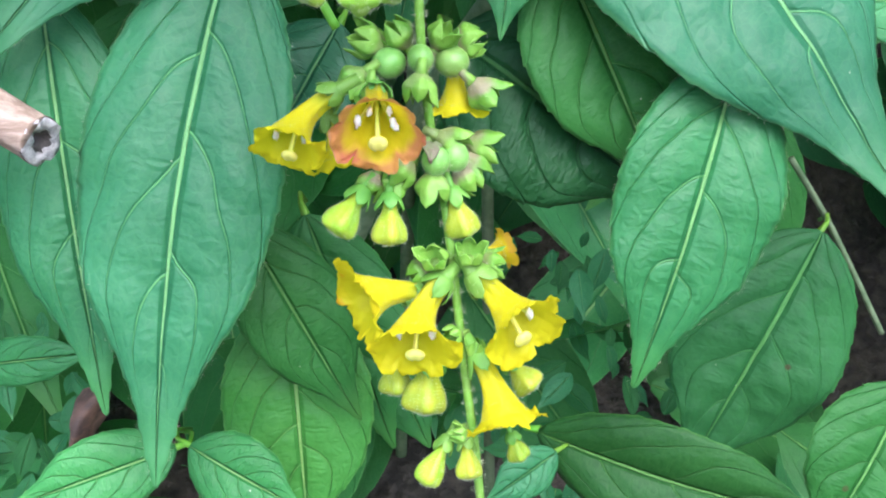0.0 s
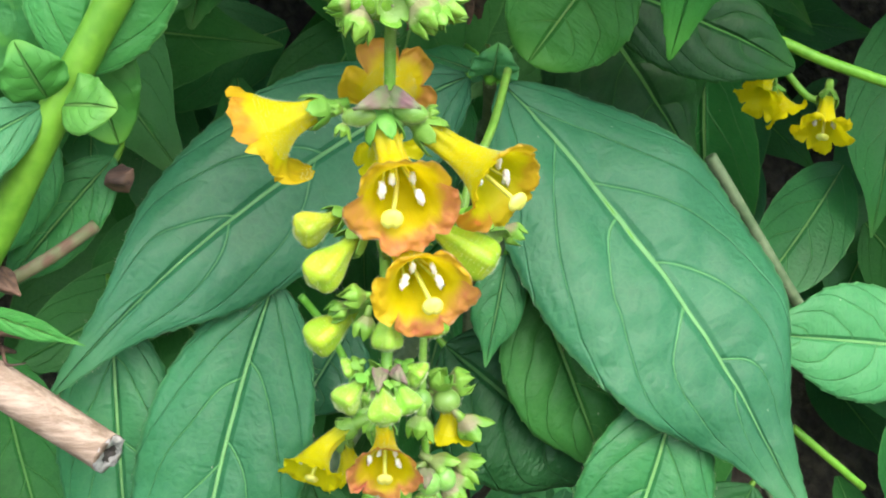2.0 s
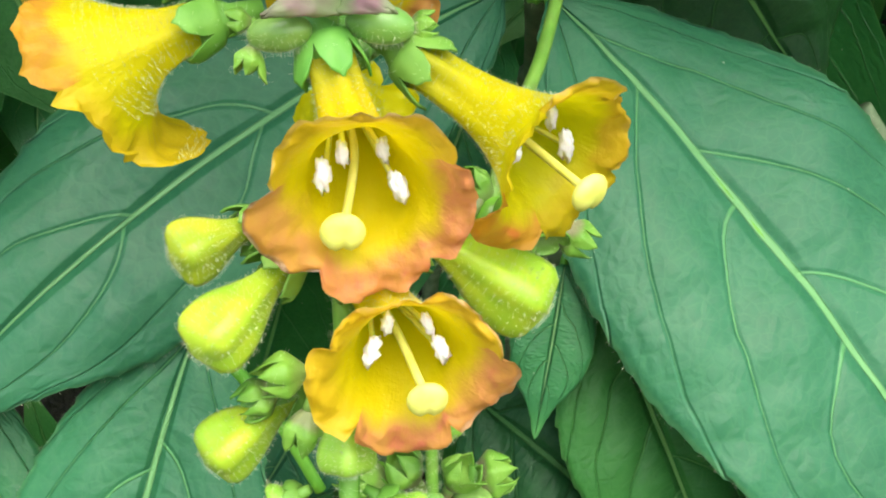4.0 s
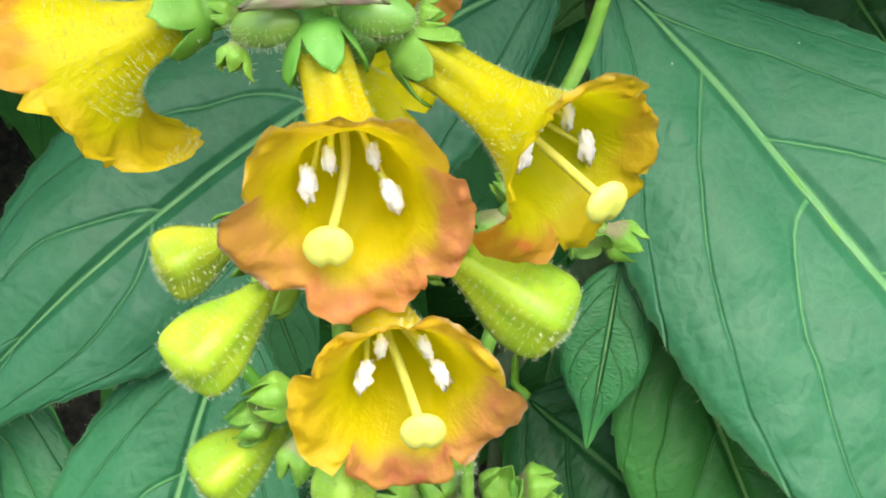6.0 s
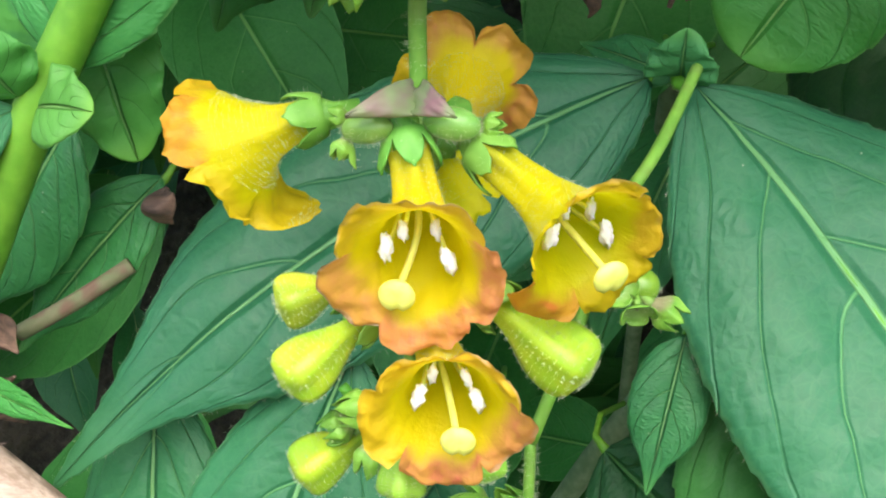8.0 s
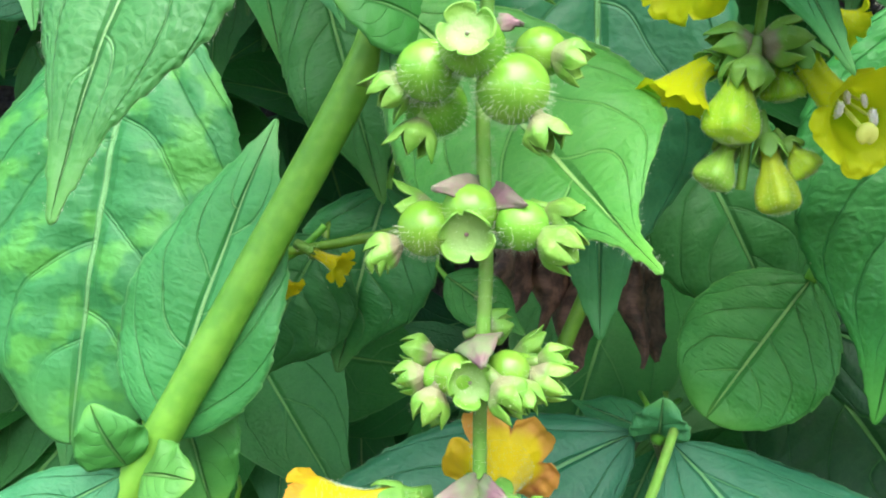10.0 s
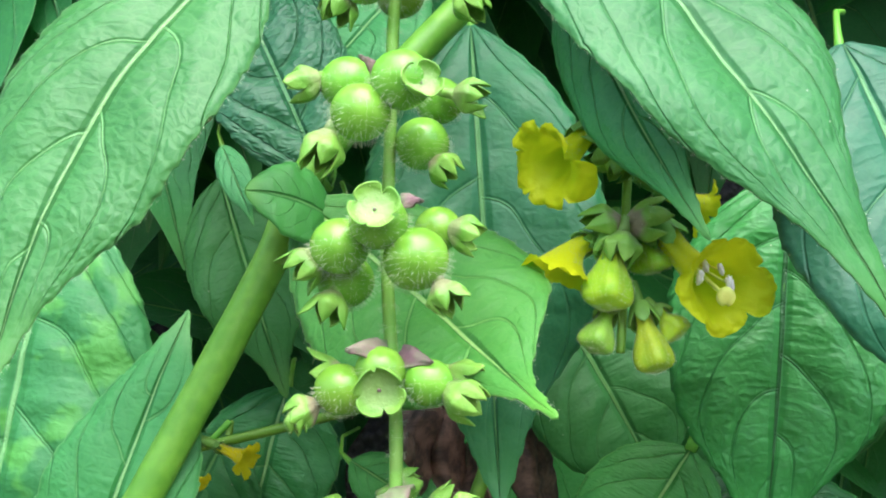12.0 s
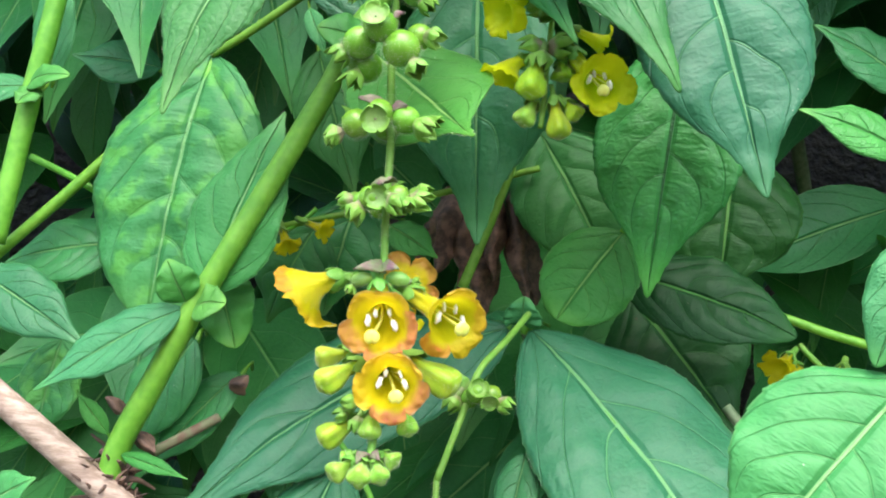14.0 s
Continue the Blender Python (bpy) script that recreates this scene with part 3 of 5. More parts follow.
def flower(spike, base, mouth, width, mat, roll=0, stamens=False, face=None, reflex=0.0, blush=(0.2, 0.35, 0.1, 0.3, 0.2), dry=(0, 0, 0, 0, 0), proud=0.10, drop=0.30, cup=0.60, notch=0.30, sway=0.0, hang=None):
    """A trumpet flower: a bent corolla with five rounded lobes, on a calyx, with style, stigma and four anthers.
    face: the way its mouth looks; blush, dry: how orange and how withered each lobe is; proud, drop: how far the style
    stands out and hangs down; sway: how far it leans aside; cup, notch: how wide the throat is and how far the lobes are joined; hang: the way one
    lobe falls back."""
    rng = random.Random(counter.random())
    b, m = cm(base), cm(mouth)
    length, rad = (m - b).length, width * CM / 2
    out = Vector(face).normalized() if face else (m - b).normalized()
    knee = m - out * length * 0.55
    start = knee - b if (knee - b).length > 1e-4 else m - b

    def axis_at(q):
        """The place on the axis and the directions across and along it."""
        p = (1 - q) ** 2 * b + 2 * q * (1 - q) * knee + q * q * m
        d = (2 * (1 - q) * (knee - b) + 2 * q * (m - knee))
        return p, frame_of(d if d.length > 1e-5 else out)

    bm = bmesh.new()
    uv, own = bm.loops.layers.uv.new("UVMap"), bm.loops.layers.uv.new("Lobe")
    rows, sides = (34, 100) if rad > 0.0055 else (24, 60)
    grid, coords = [], {}
    tube_r = min(0.24 * rad, 0.0020)
    phase = [rng.uniform(0, 6.3) for _ in range(4)]
    sizes = [rng.uniform(0.92, 1.18) for _ in range(5)]
    pitch = [rng.uniform(-0.05, 0.25) for _ in range(5)]
    twist = [rng.uniform(-1, 1) for _ in range(5)]
    spread = [1.10 - cup] * 5
    end, (eu, ev, ew) = axis_at(1.0)
    for k in range(5):
        a = 2 * math.pi * k / 5 + radians(roll)
        pitch[k] += reflex
        spread[k] += 0.25 * reflex
        if ew.y < -0.7 and (math.cos(a) * eu + math.sin(a) * ev).z > 0.25:
            pitch[k], spread[k], sizes[k] = rng.uniform(-0.05, 0.10), 0.34, rng.uniform(0.6, 0.75)
    if hang:
        fallen = max(range(5), key=lambda k: (math.cos(2 * math.pi * k / 5 + radians(roll)) * eu + math.sin(2 * math.pi * k / 5 + radians(roll)) * ev).dot(Vector(hang)))
        pitch[fallen], spread[fallen], sizes[fallen] = 0.48, 0.66, 1.10
    for i in range(rows + 1):
        s = i / rows
        ring = []
        centre, (u, v, w) = axis_at(min(s / 0.62, 1.0) * 0.94)
        for j in range(sides):
            th = 2 * math.pi * j / sides
            k = int(5 * th / (2 * math.pi) + 0.5) % 5
            off = (5 * th / (2 * math.pi) + 0.5) % 1.0 * 2 - 1
            lob = lobe_shape(off)
            a = th + radians(roll)
            if s < 0.62:
                q = s / 0.62
                r = tube_r * (1 + 0.16 * math.cos(5 * a) * (1 - q)) + (cup * rad - tube_r) * (q ** 2.5)
                z = 0.0
            else:
                q = (s - 0.62) / 0.38
                ext = q * (notch + (1 - notch) * lob * sizes[k])
                free = max(ext - 0.3, 0.0)
                r = cup * rad + (0.34 + (spread[k] - 0.34) * lob) * rad * ext ** 0.9
                z = rad * 0.52 * ext - rad * (0.24 + pitch[k] * lob) * ext ** 2.2
                z += rad * free * (0.22 * twist[k] * off + 0.16 * off * off)
                r += rad * 0.05 * free * math.sin(3 * off + phase[3])
                r += rad * 0.03 * q * math.sin(4 * a + phase[0])
                z += rad * 0.04 * q * (math.sin(3 * a + phase[1]) + 0.3 * math.sin(11 * a + phase[2]))
                z += rad * 0.14 * q * noise.noise(Vector((math.cos(a), math.sin(a), 0.4 * q)) * 4.5 + centre * 700)
                z += rad * 0.06 * q * noise.noise(Vector((math.cos(a), math.sin(a), 0.3 * q)) * 13 + centre * 900)
                z += rad * 0.007 * q * q * (math.sin(19 * a + phase[3]) + math.sin(31 * a + phase[0]))
                r -= rad * 0.035 * q ** 3 * max(0.0, math.sin(13 * a + phase[1]) + math.sin(7 * a) - 0.6) * rng.random()
            p = centre + w * z + r * (math.cos(a) * u + math.sin(a) * v)
            p += 0.03 * rad * s * noise.noise_vector(p * 600) + 0.012 * rad * s * noise.noise_vector(p * 1700)
            vert = bm.verts.new(p)
            coords[vert] = (s, j / sides)
            ring.append(vert)
        grid.append(ring)
    for p, q in zip(grid, grid[1:]):
        for j in range(sides):
            f = bm.faces.new((p[j], p[(j + 1) % sides], q[(j + 1) % sides], q[j]))
            for loop in f.loops:
                s, a = coords[loop.vert]
                loop[uv].uv = (s, 1.0 if (j == sides - 1 and a == 0) else a)
                k = int(5 * j / sides + 0.5) % 5
                loop[own].uv = (blush[k], dry[k])
    bm.normal_update()
    hairs_on(bm, 2200 if rad > 0.0072 else 900, 0.0003 if rad > 0.0072 else 0.00025, 1, rng, keep=lambda c: (c - end).dot(ew) < -0.1 * rad)
    ob = part("flower", bm, [mat, hair_skin], spike)
    _p, (u, v, w) = axis_at(0.0)
    # calyx at the foot of the tube
    bm = bmesh.new()
    sepals(bm, b - w * 0.0010, u, v, w, tube_r * 1.05, min(0.0029, rad * 0.40), min(0.0036, rad * 0.48), rng, notch=0.24)
    tube(bm, [b - w * 0.0045, b - w * 0.002, b - w * 0.0006, b + w * 0.001], [0.0009, 0.0011, tube_r * 1.05, tube_r * 1.02], 16)
    hairs_on(bm, 160, 0.0005, 1, rng)
    part("calyx", bm, [sepal_skin, hair_skin], ob)
    if stamens:
        bm = bmesh.new()
        down = Vector((0, 0, -1)) - ew * Vector((0, 0, -1)).dot(ew)
        down.normalize()
        across = ew.cross(down)
        tip = end + ew * rad * proud + down * rad * drop + across * rad * sway
        line = curve_points([axis_at(0.15)[0], axis_at(0.6)[0] + down * rad * 0.02, tip], 6)
        tube(bm, line, [0.00036] * len(line), 8)
        part("style", bm, stigma_skin, ob)
        bm = bmesh.new()
        bmesh.ops.create_uvsphere(bm, u_segments=18, v_segments=10, radius=1.0)
        size = 0.0020 * (rad / 0.009)
        for vert in bm.verts:
            c = vert.co.copy()
            crease = 1 - 0.22 * math.exp(-((c.x / 0.16) ** 2)) * (c.y > -0.3)
            vert.co = tip + across * c.x * size + down * c.y * size * 0.94 * crease + ew * c.z * size * 0.45 * crease
        part("stigma", bm, stigma_skin, ob)
        for dx, dy, dz in ((-0.42, -0.06, -0.28), (0.42, 0.06, -0.28), (-0.18, -0.36, -0.36), (0.24, -0.33, -0.36)):
            spot = end + rad * (cup / 0.72 * (dx + rng.uniform(-0.05, 0.05)) * across + cup / 0.72 * (0.8 * dy + rng.uniform(-0.05, 0.05)) * down + dz * ew)
            bm = bmesh.new()
            bmesh.ops.create_icosphere(bm, subdivisions=3, radius=1.0)
            aw = (down + across * (0.5 * dx + rng.uniform(-0.3, 0.3)) + ew * 0.2).normalized()
            au, av, aw = frame_of(aw)
            big = 0.00095 * rad / 0.009 * (1.0 if abs(dx) > 0.3 else 0.75)
            for vert in bm.verts:
                c = vert.co * (1 + 0.55 * noise.noise(vert.co * 2.6 + spot * 900) + 0.40 * noise.noise(vert.co * 6 + spot * 500))
                vert.co = spot + big * (au * c.x * 0.72 + av * c.y * 0.6 + aw * c.z * 1.55)
            line = curve_points([axis_at(0.35)[0] + 0.3 * (spot - end), axis_at(0.7)[0] + 0.8 * (spot - end + ew * rad * 0.3), spot], 4)
            tube(bm, line, [0.00024] * len(line), 6, 1)
            part("anther", bm, [pollen_skin, stigma_skin], ob)
    return ob


def sepals(bm, b, u, v, w, r0, r1, length, rng, count=5, notch=0.46):
    """A cup of pointed lobes, with thickness, added to bm."""
    cup = []
    wob = rng.uniform(0, 6.3)
    tilt = [rng.uniform(-0.40, 0.30) for _ in range(count)]
    size = [rng.uniform(0.8, 1.15) for _ in range(count)]
    rows, sides = 12, count * 12
    for shell in (0, 1):
        grid = []
        for i in range(rows + 1):
            s = i / rows
            ring = []
            for j in range(sides):
                th = 2 * math.pi * j / sides
                k = int(count * th / (2 * math.pi) + 0.5) % count
                off = abs((count * th / (2 * math.pi) + 0.5) % 1.0 - 0.5) * 2
                lob = max(1 - off ** 2.0, 0.0) ** 0.8 + 0.08 * math.exp(-(off / 0.14) ** 2)
                lob *= size[k] * (1 + 0.05 * math.cos(off * 14))
                reach = s if s < notch else notch + (s - notch) * (0.04 + 0.96 * lob)
                over = max(0.0, reach - 0.42)
                mouth_r = r0 + (r1 - r0) * (math.sin(min(reach, 1.0) * math.pi * 0.5) ** 0.8)
                r = mouth_r * (1 + 0.9 * over * tilt[k] * lob + 0.25 * over) - shell * 0.00022
                r -= mouth_r * 0.16 * over * (1 - off) ** 2
                z = length * (reach ** 1.15) * (1 - 0.35 * over * max(tilt[k], 0))
                ring.append(bm.verts.new(b + w * z + r * (math.cos(th + wob) * u + math.sin(th + wob) * v)))
            grid.append(ring)
        cup.append(grid)
        for p, q in zip(grid, grid[1:]):
            for j in range(sides):
                quad = (p[j], p[(j + 1) % sides], q[(j + 1) % sides], q[j])
                bm.faces.new(quad if not shell else quad[::-1])
    a, c = cup[0][-1], cup[1][-1]
    for j in range(sides):
        bm.faces.new((a[j], a[(j + 1) % sides], c[(j + 1) % sides], c[j]))


def calyx(spike, base, end, width, wide=False):
    """A green calyx left by a fallen flower: a ribbed bell of five pointed lobes that lean together; a wide one lies
    open like a saucer and shows the scar at its centre."""
    rng = random.Random(counter.random())
    b, e = cm(base), cm(end)
    way = e - b
    if not wide:
        way += Vector((0, -0.75 * way.y, -0.40 * way.length))
    u, v, w = frame_of(way)
    rad = width * CM / 2
    bm = bmesh.new()
    uv = bm.loops.layers.uv.new("UVMap")
    tube(bm, [b - w * rad * 0.8, b - w * rad * 0.3, b + w * rad * (-0.02 if wide else 0.12)], [rad * 0.2, rad * 0.27, rad * (0.06 if wide else 0.34)], 10)
    count = 4 if wide else 5
    rows, sides = 12, count * 12
    turn0 = rng.uniform(0, 6.3)
    size = [rng.uniform(0.82, 1.15) for _ in range(count)]
    lean = [rng.uniform(-0.60, -0.12) + (0.65 if rng.random() < 0.2 else 0.0) for _ in range(count)]
    curl = [rng.uniform(-0.25, 0.25) for _ in range(count)]
    length = rad * (0.62 if wide else rng.uniform(1.55, 1.85))
    shells, coords = [], {}
    for shell in (0, 1):
        grid = []
        for i in range(rows + 1):
            s = i / rows
            ring = []
            for j in range(sides):
                turn = j / sides * count
                k, off = int(turn + 0.5) % count, (turn + 0.5) % 1.0 * 2 - 1
                point = 0.86 * max(1 - abs(off) ** 2.4, 0.0) ** 0.75 + 0.16 * math.exp(-(off / 0.16) ** 2) if not wide else max(1 - abs(off) ** 3.0, 0.0) ** 0.7
                split = 0.42
                reach = s if s < split else split + (s - split) * (0.03 + 0.97 * point * size[k])
                free = max(reach - split, 0.0) / (1 - split)
                if wide:
                    r = rad * (0.04 + 0.96 * math.sin(min(reach, 1.0) * math.pi * 0.5) ** 0.8) * (1 - 0.10 * free * (1 + lean[k]))
                    z = length * reach ** 1.7 * (1 + 0.6 * lean[k] * free)
                else:
                    belly = 0.34 + 0.56 * math.sin(min(reach / 0.55, 1.0) * math.pi * 0.5)
                    r = rad * belly * (1 + 0.12 * (1 - abs(off)) ** 1.5 * min(reach * 3, 1.0) - 0.06 * abs(off)) * (1 + (lean[k] - 0.10) * free ** 1.3 + curl[k] * free * off)
                    z = length * reach * (1 - 0.10 * max(lean[k], 0.0) * free)
                r *= 1 + 0.06 * noise.noise(b * 800 + Vector((math.cos(turn * 1.3), math.sin(turn * 1.3), 1.5 * s)) * 2.2)
                r -= shell * 0.00022
                th = 2 * math.pi * j / sides + turn0
                vert = bm.verts.new(b + w * z + max(r, 0.0) * (math.cos(th) * u + math.sin(th) * v))
                coords[vert] = (reach if wide or not shell else 0.6 + 0.4 * reach, 1.0 if wide else 0.0)
                ring.append(vert)
            grid.append(ring)
        shells.append(grid)
        for p, q in zip(grid, grid[1:]):
            for j in range(sides):
                quad = (p[j], p[(j + 1) % sides], q[(j + 1) % sides], q[j])
                bm.faces.new(quad if not shell else quad[::-1])
    rim, back = shells[0][-1], shells[1][-1]
    for j in range(sides):
        bm.faces.new((rim[j], rim[(j + 1) % sides], back[(j + 1) % sides], back[j]))
    for f in bm.faces:
        for loop in f.loops:
            loop[uv].uv = coords.get(loop.vert, (0.3, 0.0))
    if wide:
        done = set(bmesh.ops.create_icosphere(bm, subdivisions=2, radius=1.0)["verts"])
        for vert in done:
            c = vert.co.copy()
            vert.co = b + w * (0.05 * rad + 0.05 * rad * c.z) + 0.075 * rad * (c.x * u + c.y * v)
        for f in bm.faces:
            if f.verts[0] in done:
                f.material_index = 2
    hairs_on(bm, 90, 0.00045, 1, rng)
    return part("calyx", bm, [bell_skin, hair_skin, bract_skin], spike)


def bract(spike, base, tip, width):
    """A small pointed, dull purple bract."""
    rng = random.Random(counter.random())
    b, t = cm(base), cm(tip)
    u, v, w = frame_of(t - b)
    front = v if v.y < 0 else -v
    side = w.cross(front)
    size, half = (t - b).length, width * CM / 2
    bm = bmesh.new()
    grid = []
    for i in range(13):
        s = i / 12
        hw = half * max(1 - s, 0.02) ** 0.75 * (0.8 + 0.7 * s * (1 - s))
        grid.append([bm.verts.new(b + w * size * s + side * hw * c + front * (0.16 * half * (1 - abs(c)) + 0.10 * size * math.sin(math.pi * s) + 0.0003 * rng.uniform(-1, 1))) for c in np.linspace(-1, 1, 9)])
    for p, q in zip(grid, grid[1:]):
        for j in range(8):
            bm.faces.new((p[j], p[j + 1], q[j + 1], q[j]))
    ob = part("bract", bm, bract_skin, spike)
    thick = ob.modifiers.new("thickness", "SOLIDIFY")
    thick.thickness, thick.offset = 0.0003, 0
    return ob


def bud(spike, base, tip, width, mat=bud_skin):
    """A closed, club-shaped flower bud in its calyx, covered with short hairs."""
    rng = random.Random(counter.random())
    b, t = cm(base), cm(tip)
    u, v, w = frame_of(t - b)
    length, rad = (t - b).length, width * CM / 2
    bm = bmesh.new()
    grid, sides = [], 24
    for i in range(19):
        s = i / 18
        r = 0.40 + 0.60 * (0.5 - 0.5 * math.cos(math.pi * min(max(s - 0.14, 0.0) / 0.62, 1.0)))
        if s > 0.80:
            r *= max(1 - ((s - 0.80) / 0.20) ** 2.6, 0.0004) ** 0.5
        grid.append([bm.verts.new(b + w * length * s + rad * r * (1 + (0.07 + 0.09 * s) * math.cos(4 * th + 0.4) + 0.03 * math.cos(9 * th + 5 * s) + 0.05 * noise.noise(b * 700 + Vector((math.cos(th), math.sin(th), 2 * s)) * 1.5)) * (math.cos(th) * u + math.sin(th) * v)) for th in np.linspace(0, 2 * math.pi, sides, endpoint=False)])
    for p, q in zip(grid, grid[1:]):
        for j in range(sides):
            bm.faces.new((p[j], p[(j + 1) % sides], q[(j + 1) % sides], q[j]))
    bm.faces.new(grid[-1])
    hairs_on(bm, int(60 + 2400 * min(width / 0.75, 1.0) ** 2), 0.00036, 1, rng)
    ob = part("bud", bm, [mat, hair_skin], spike)
    bm = bmesh.new()
    sepals(bm, b - w * length * 0.12, u, v, w, rad * 0.4, rad * 0.85, length * 0.38, rng, 5)
    tube(bm, [b - w * length * 0.45, b - w * length * 0.2, b], [rad * 0.22, rad * 0.28, rad * 0.4], 10)
    part("calyx", bm, [sepal_skin, hair_skin], ob)
    return ob


def fruit(spike, centre, radius, stretch=0.96, way=(0, 0, 1), skin=None):
    """A round green capsule with a beard of hairs."""
    rng = random.Random(counter.random())
    c, r = cm(centre), radius * CM
    bm = bmesh.new()
    bmesh.ops.create_uvsphere(bm, u_segments=32, v_segments=20, radius=r)
    turn = Vector(way).to_track_quat("Z", "Y").to_matrix()
    for vert in bm.verts:
        vert.co.z *= stretch
        vert.co *= 1 + 0.025 * noise.noise(vert.co * 180 + c * 900)
        vert.co = turn @ vert.co
        vert.co += c
    grown = min(radius / 0.42, 1.0)
    hairs_on(bm, int(40 + 580 * grown ** 2) if stretch < 1 else 260, 0.0009 * grown if stretch < 1 else 0.00045, 1, rng, keep=lambda p: p.z < c.z + 0.1 * r)
    return part("fruit", bm, [skin or (fruit_skin if stretch < 1 else fruit_young), hair_skin], spike)


# ---- ground: a dark bank added behind to shut out the sky, level land beyond ----
def ground_height(x, y):
    rise = 0.8 * (1 + math.tanh((y - 0.65) * 4.0))
    near = math.exp(-((x / 3) ** 2 + (y / 3) ** 2))
    return -0.36 + rise + near * 0.04 * noise.noise(Vector((x * 6, y * 6, 0))) + near * 0.015 * noise.noise(Vector((x * 25, y * 25, 3)))


bm = bmesh.new()
lines = []
ticks = [math.copysign(abs(k / 40) ** 4 * 800, k) + k * 0.02 for k in range(-40, 41)]
for y in ticks:
    lines.append([bm.verts.new((x, y + 0.4, ground_height(x, y + 0.4))) for x in ticks])
for p, q in zip(lines, lines[1:]):
    for j in range(len(ticks) - 1):
        bm.faces.new((p[j], p[j + 1], q[j + 1], q[j]))
tagged(part("ground", bm, soil, None), "dark crumbly garden soil with a bank added behind", "ground", kind="structure")

# ---- plants ----
shoot_r = thing("leafy_shoot", "green shoot with two large drooping dark leaves", "plant", "leafy shoots")
shoot_low = thing("leafy_shoot", "low shoot with many hanging pointed green leaves", "plant", "leafy shoots")
shoot_m = thing("leafy_shoot", "thick slanting green stem with paired leaves", "plant", "leafy shoots")
shoot_g = thing("leafy_shoot", "shoot with bright finely veined pointed leaves", "plant", "leafy shoots")
shoot_s = thing("leafy_shoot", "shoot with broad pale green leaves", "plant", "leafy shoots")
shoot_q = thing("leafy_shoot", "green stem with small clasping leaves", "plant", "leafy shoots")
shoot_b = thing("leafy_shoot", "thin green stems with dark shaded leaves", "plant", "leafy shoots")
spike_a = thing("flower_spike", "hanging raceme with green fruits and orange-yellow flowers", "flower", "flower spikes")
spike_b = thing("flower_spike", "lower hanging raceme with clear yellow trumpet flowers", "flower", "flower spikes")
spike_d = thing("flower_spike", "far raceme of yellow flowers deep in shade", "flower", "flower spikes")
spike_e = thing("flower_spike", "small hidden yellow flowers in the dark gap", "flower", "flower spikes")
spike_c = thing("flower_spike", "shaded raceme with yellow flowers and pale buds", "flower", "flower spikes")


# the shoot that carries the two large drooping leaves
leaf(shoot_r, (2.36, 8.55, -0.68), (-5.81, 4.35, -6.09), 3.60, leaf_dark, bend=0.05, bow=0.03, fold=8, fringe=260)
leaf(shoot_r, (3.07, 8.35, -0.76), (9.23, 4.15, -9.16), 5.24, leaf_broad, bow=0.02, fold=6, bend=-0.035, peak=0.44, face=(0.25, -1.0, 0.5), fringe=260)
stem(shoot_r, [(2.88, 8.65, -0.72), (3.2, 11.0, -2.2), (3.6, 16.0, -6.0), (4, 22, -30)], 0.18, stem_grey)
leaf(shoot_r, (2.85, 8.55, -0.66), (2.90, 7.95, 0.16), 1.05, leaf_light, fold=30, bow=0.25, full=0.55, acute=0.0, wave=4.0)
leaf(shoot_r, (2.79, 8.55, -0.66), (1.27, 9.75, -0.34), 0.81, leaf_dark, fold=10)

# leaves hanging below them
leaf(shoot_low, (-1.65, 6.05, -4.39), (-3.46, 3.25, -12.76), 3.24, leaf_broad, bow=0.05, fold=10, bend=0.03, fringe=260)
leaf(shoot_low, (-4.90, 6.35, -5.06), (-4.40, 4.35, -12.02), 2.43, leaf_broad, bow=0.04, fold=10)
leaf(shoot_low, (6.65, 5.55, -6.58), (4.67, 4.15, -12.16), 2.80, leaf_mid, bow=0.05, fold=10, fringe=320)
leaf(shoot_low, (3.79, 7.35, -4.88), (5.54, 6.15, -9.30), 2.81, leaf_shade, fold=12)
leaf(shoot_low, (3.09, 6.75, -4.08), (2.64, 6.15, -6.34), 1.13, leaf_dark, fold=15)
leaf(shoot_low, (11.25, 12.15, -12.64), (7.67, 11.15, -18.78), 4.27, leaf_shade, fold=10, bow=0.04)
leaf(shoot_low, (3.29, 6.15, -14.05), (8.99, 4.55, -15.57), 2.20, leaf_glossy_shaded, fold=28, bow=0.1, face=(0.0, -1.0, 0.15))
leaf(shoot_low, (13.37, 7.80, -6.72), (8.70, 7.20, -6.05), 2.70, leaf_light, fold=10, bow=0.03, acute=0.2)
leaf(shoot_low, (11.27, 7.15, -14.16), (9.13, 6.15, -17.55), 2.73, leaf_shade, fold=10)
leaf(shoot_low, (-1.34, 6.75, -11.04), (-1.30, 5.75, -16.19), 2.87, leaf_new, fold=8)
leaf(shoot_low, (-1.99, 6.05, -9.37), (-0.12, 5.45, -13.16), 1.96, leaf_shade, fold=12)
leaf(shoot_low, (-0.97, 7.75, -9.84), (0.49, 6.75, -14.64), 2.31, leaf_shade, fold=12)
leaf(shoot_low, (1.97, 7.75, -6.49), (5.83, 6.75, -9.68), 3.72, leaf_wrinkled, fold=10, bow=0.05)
leaf(shoot_low, (-3.49, 5.15, -13.23), (-6.46, 4.55, -13.86), 1.42, leaf_mid, fold=14, bow=0.08)
leaf(shoot_low, (-3.25, 5.15, -13.22), (-1.19, 4.55, -14.40), 1.42, leaf_mid, fold=14, bow=0.08)
leaf(shoot_low, (-8.01, 8.15, -12.81), (-5.09, 7.55, -12.37), 0.98, leaf_mid, fold=10)
leaf(shoot_low, (3.55, 5.55, -14.16), (2.07, 5.15, -14.91), 0.91, leaf_mid, fold=15)
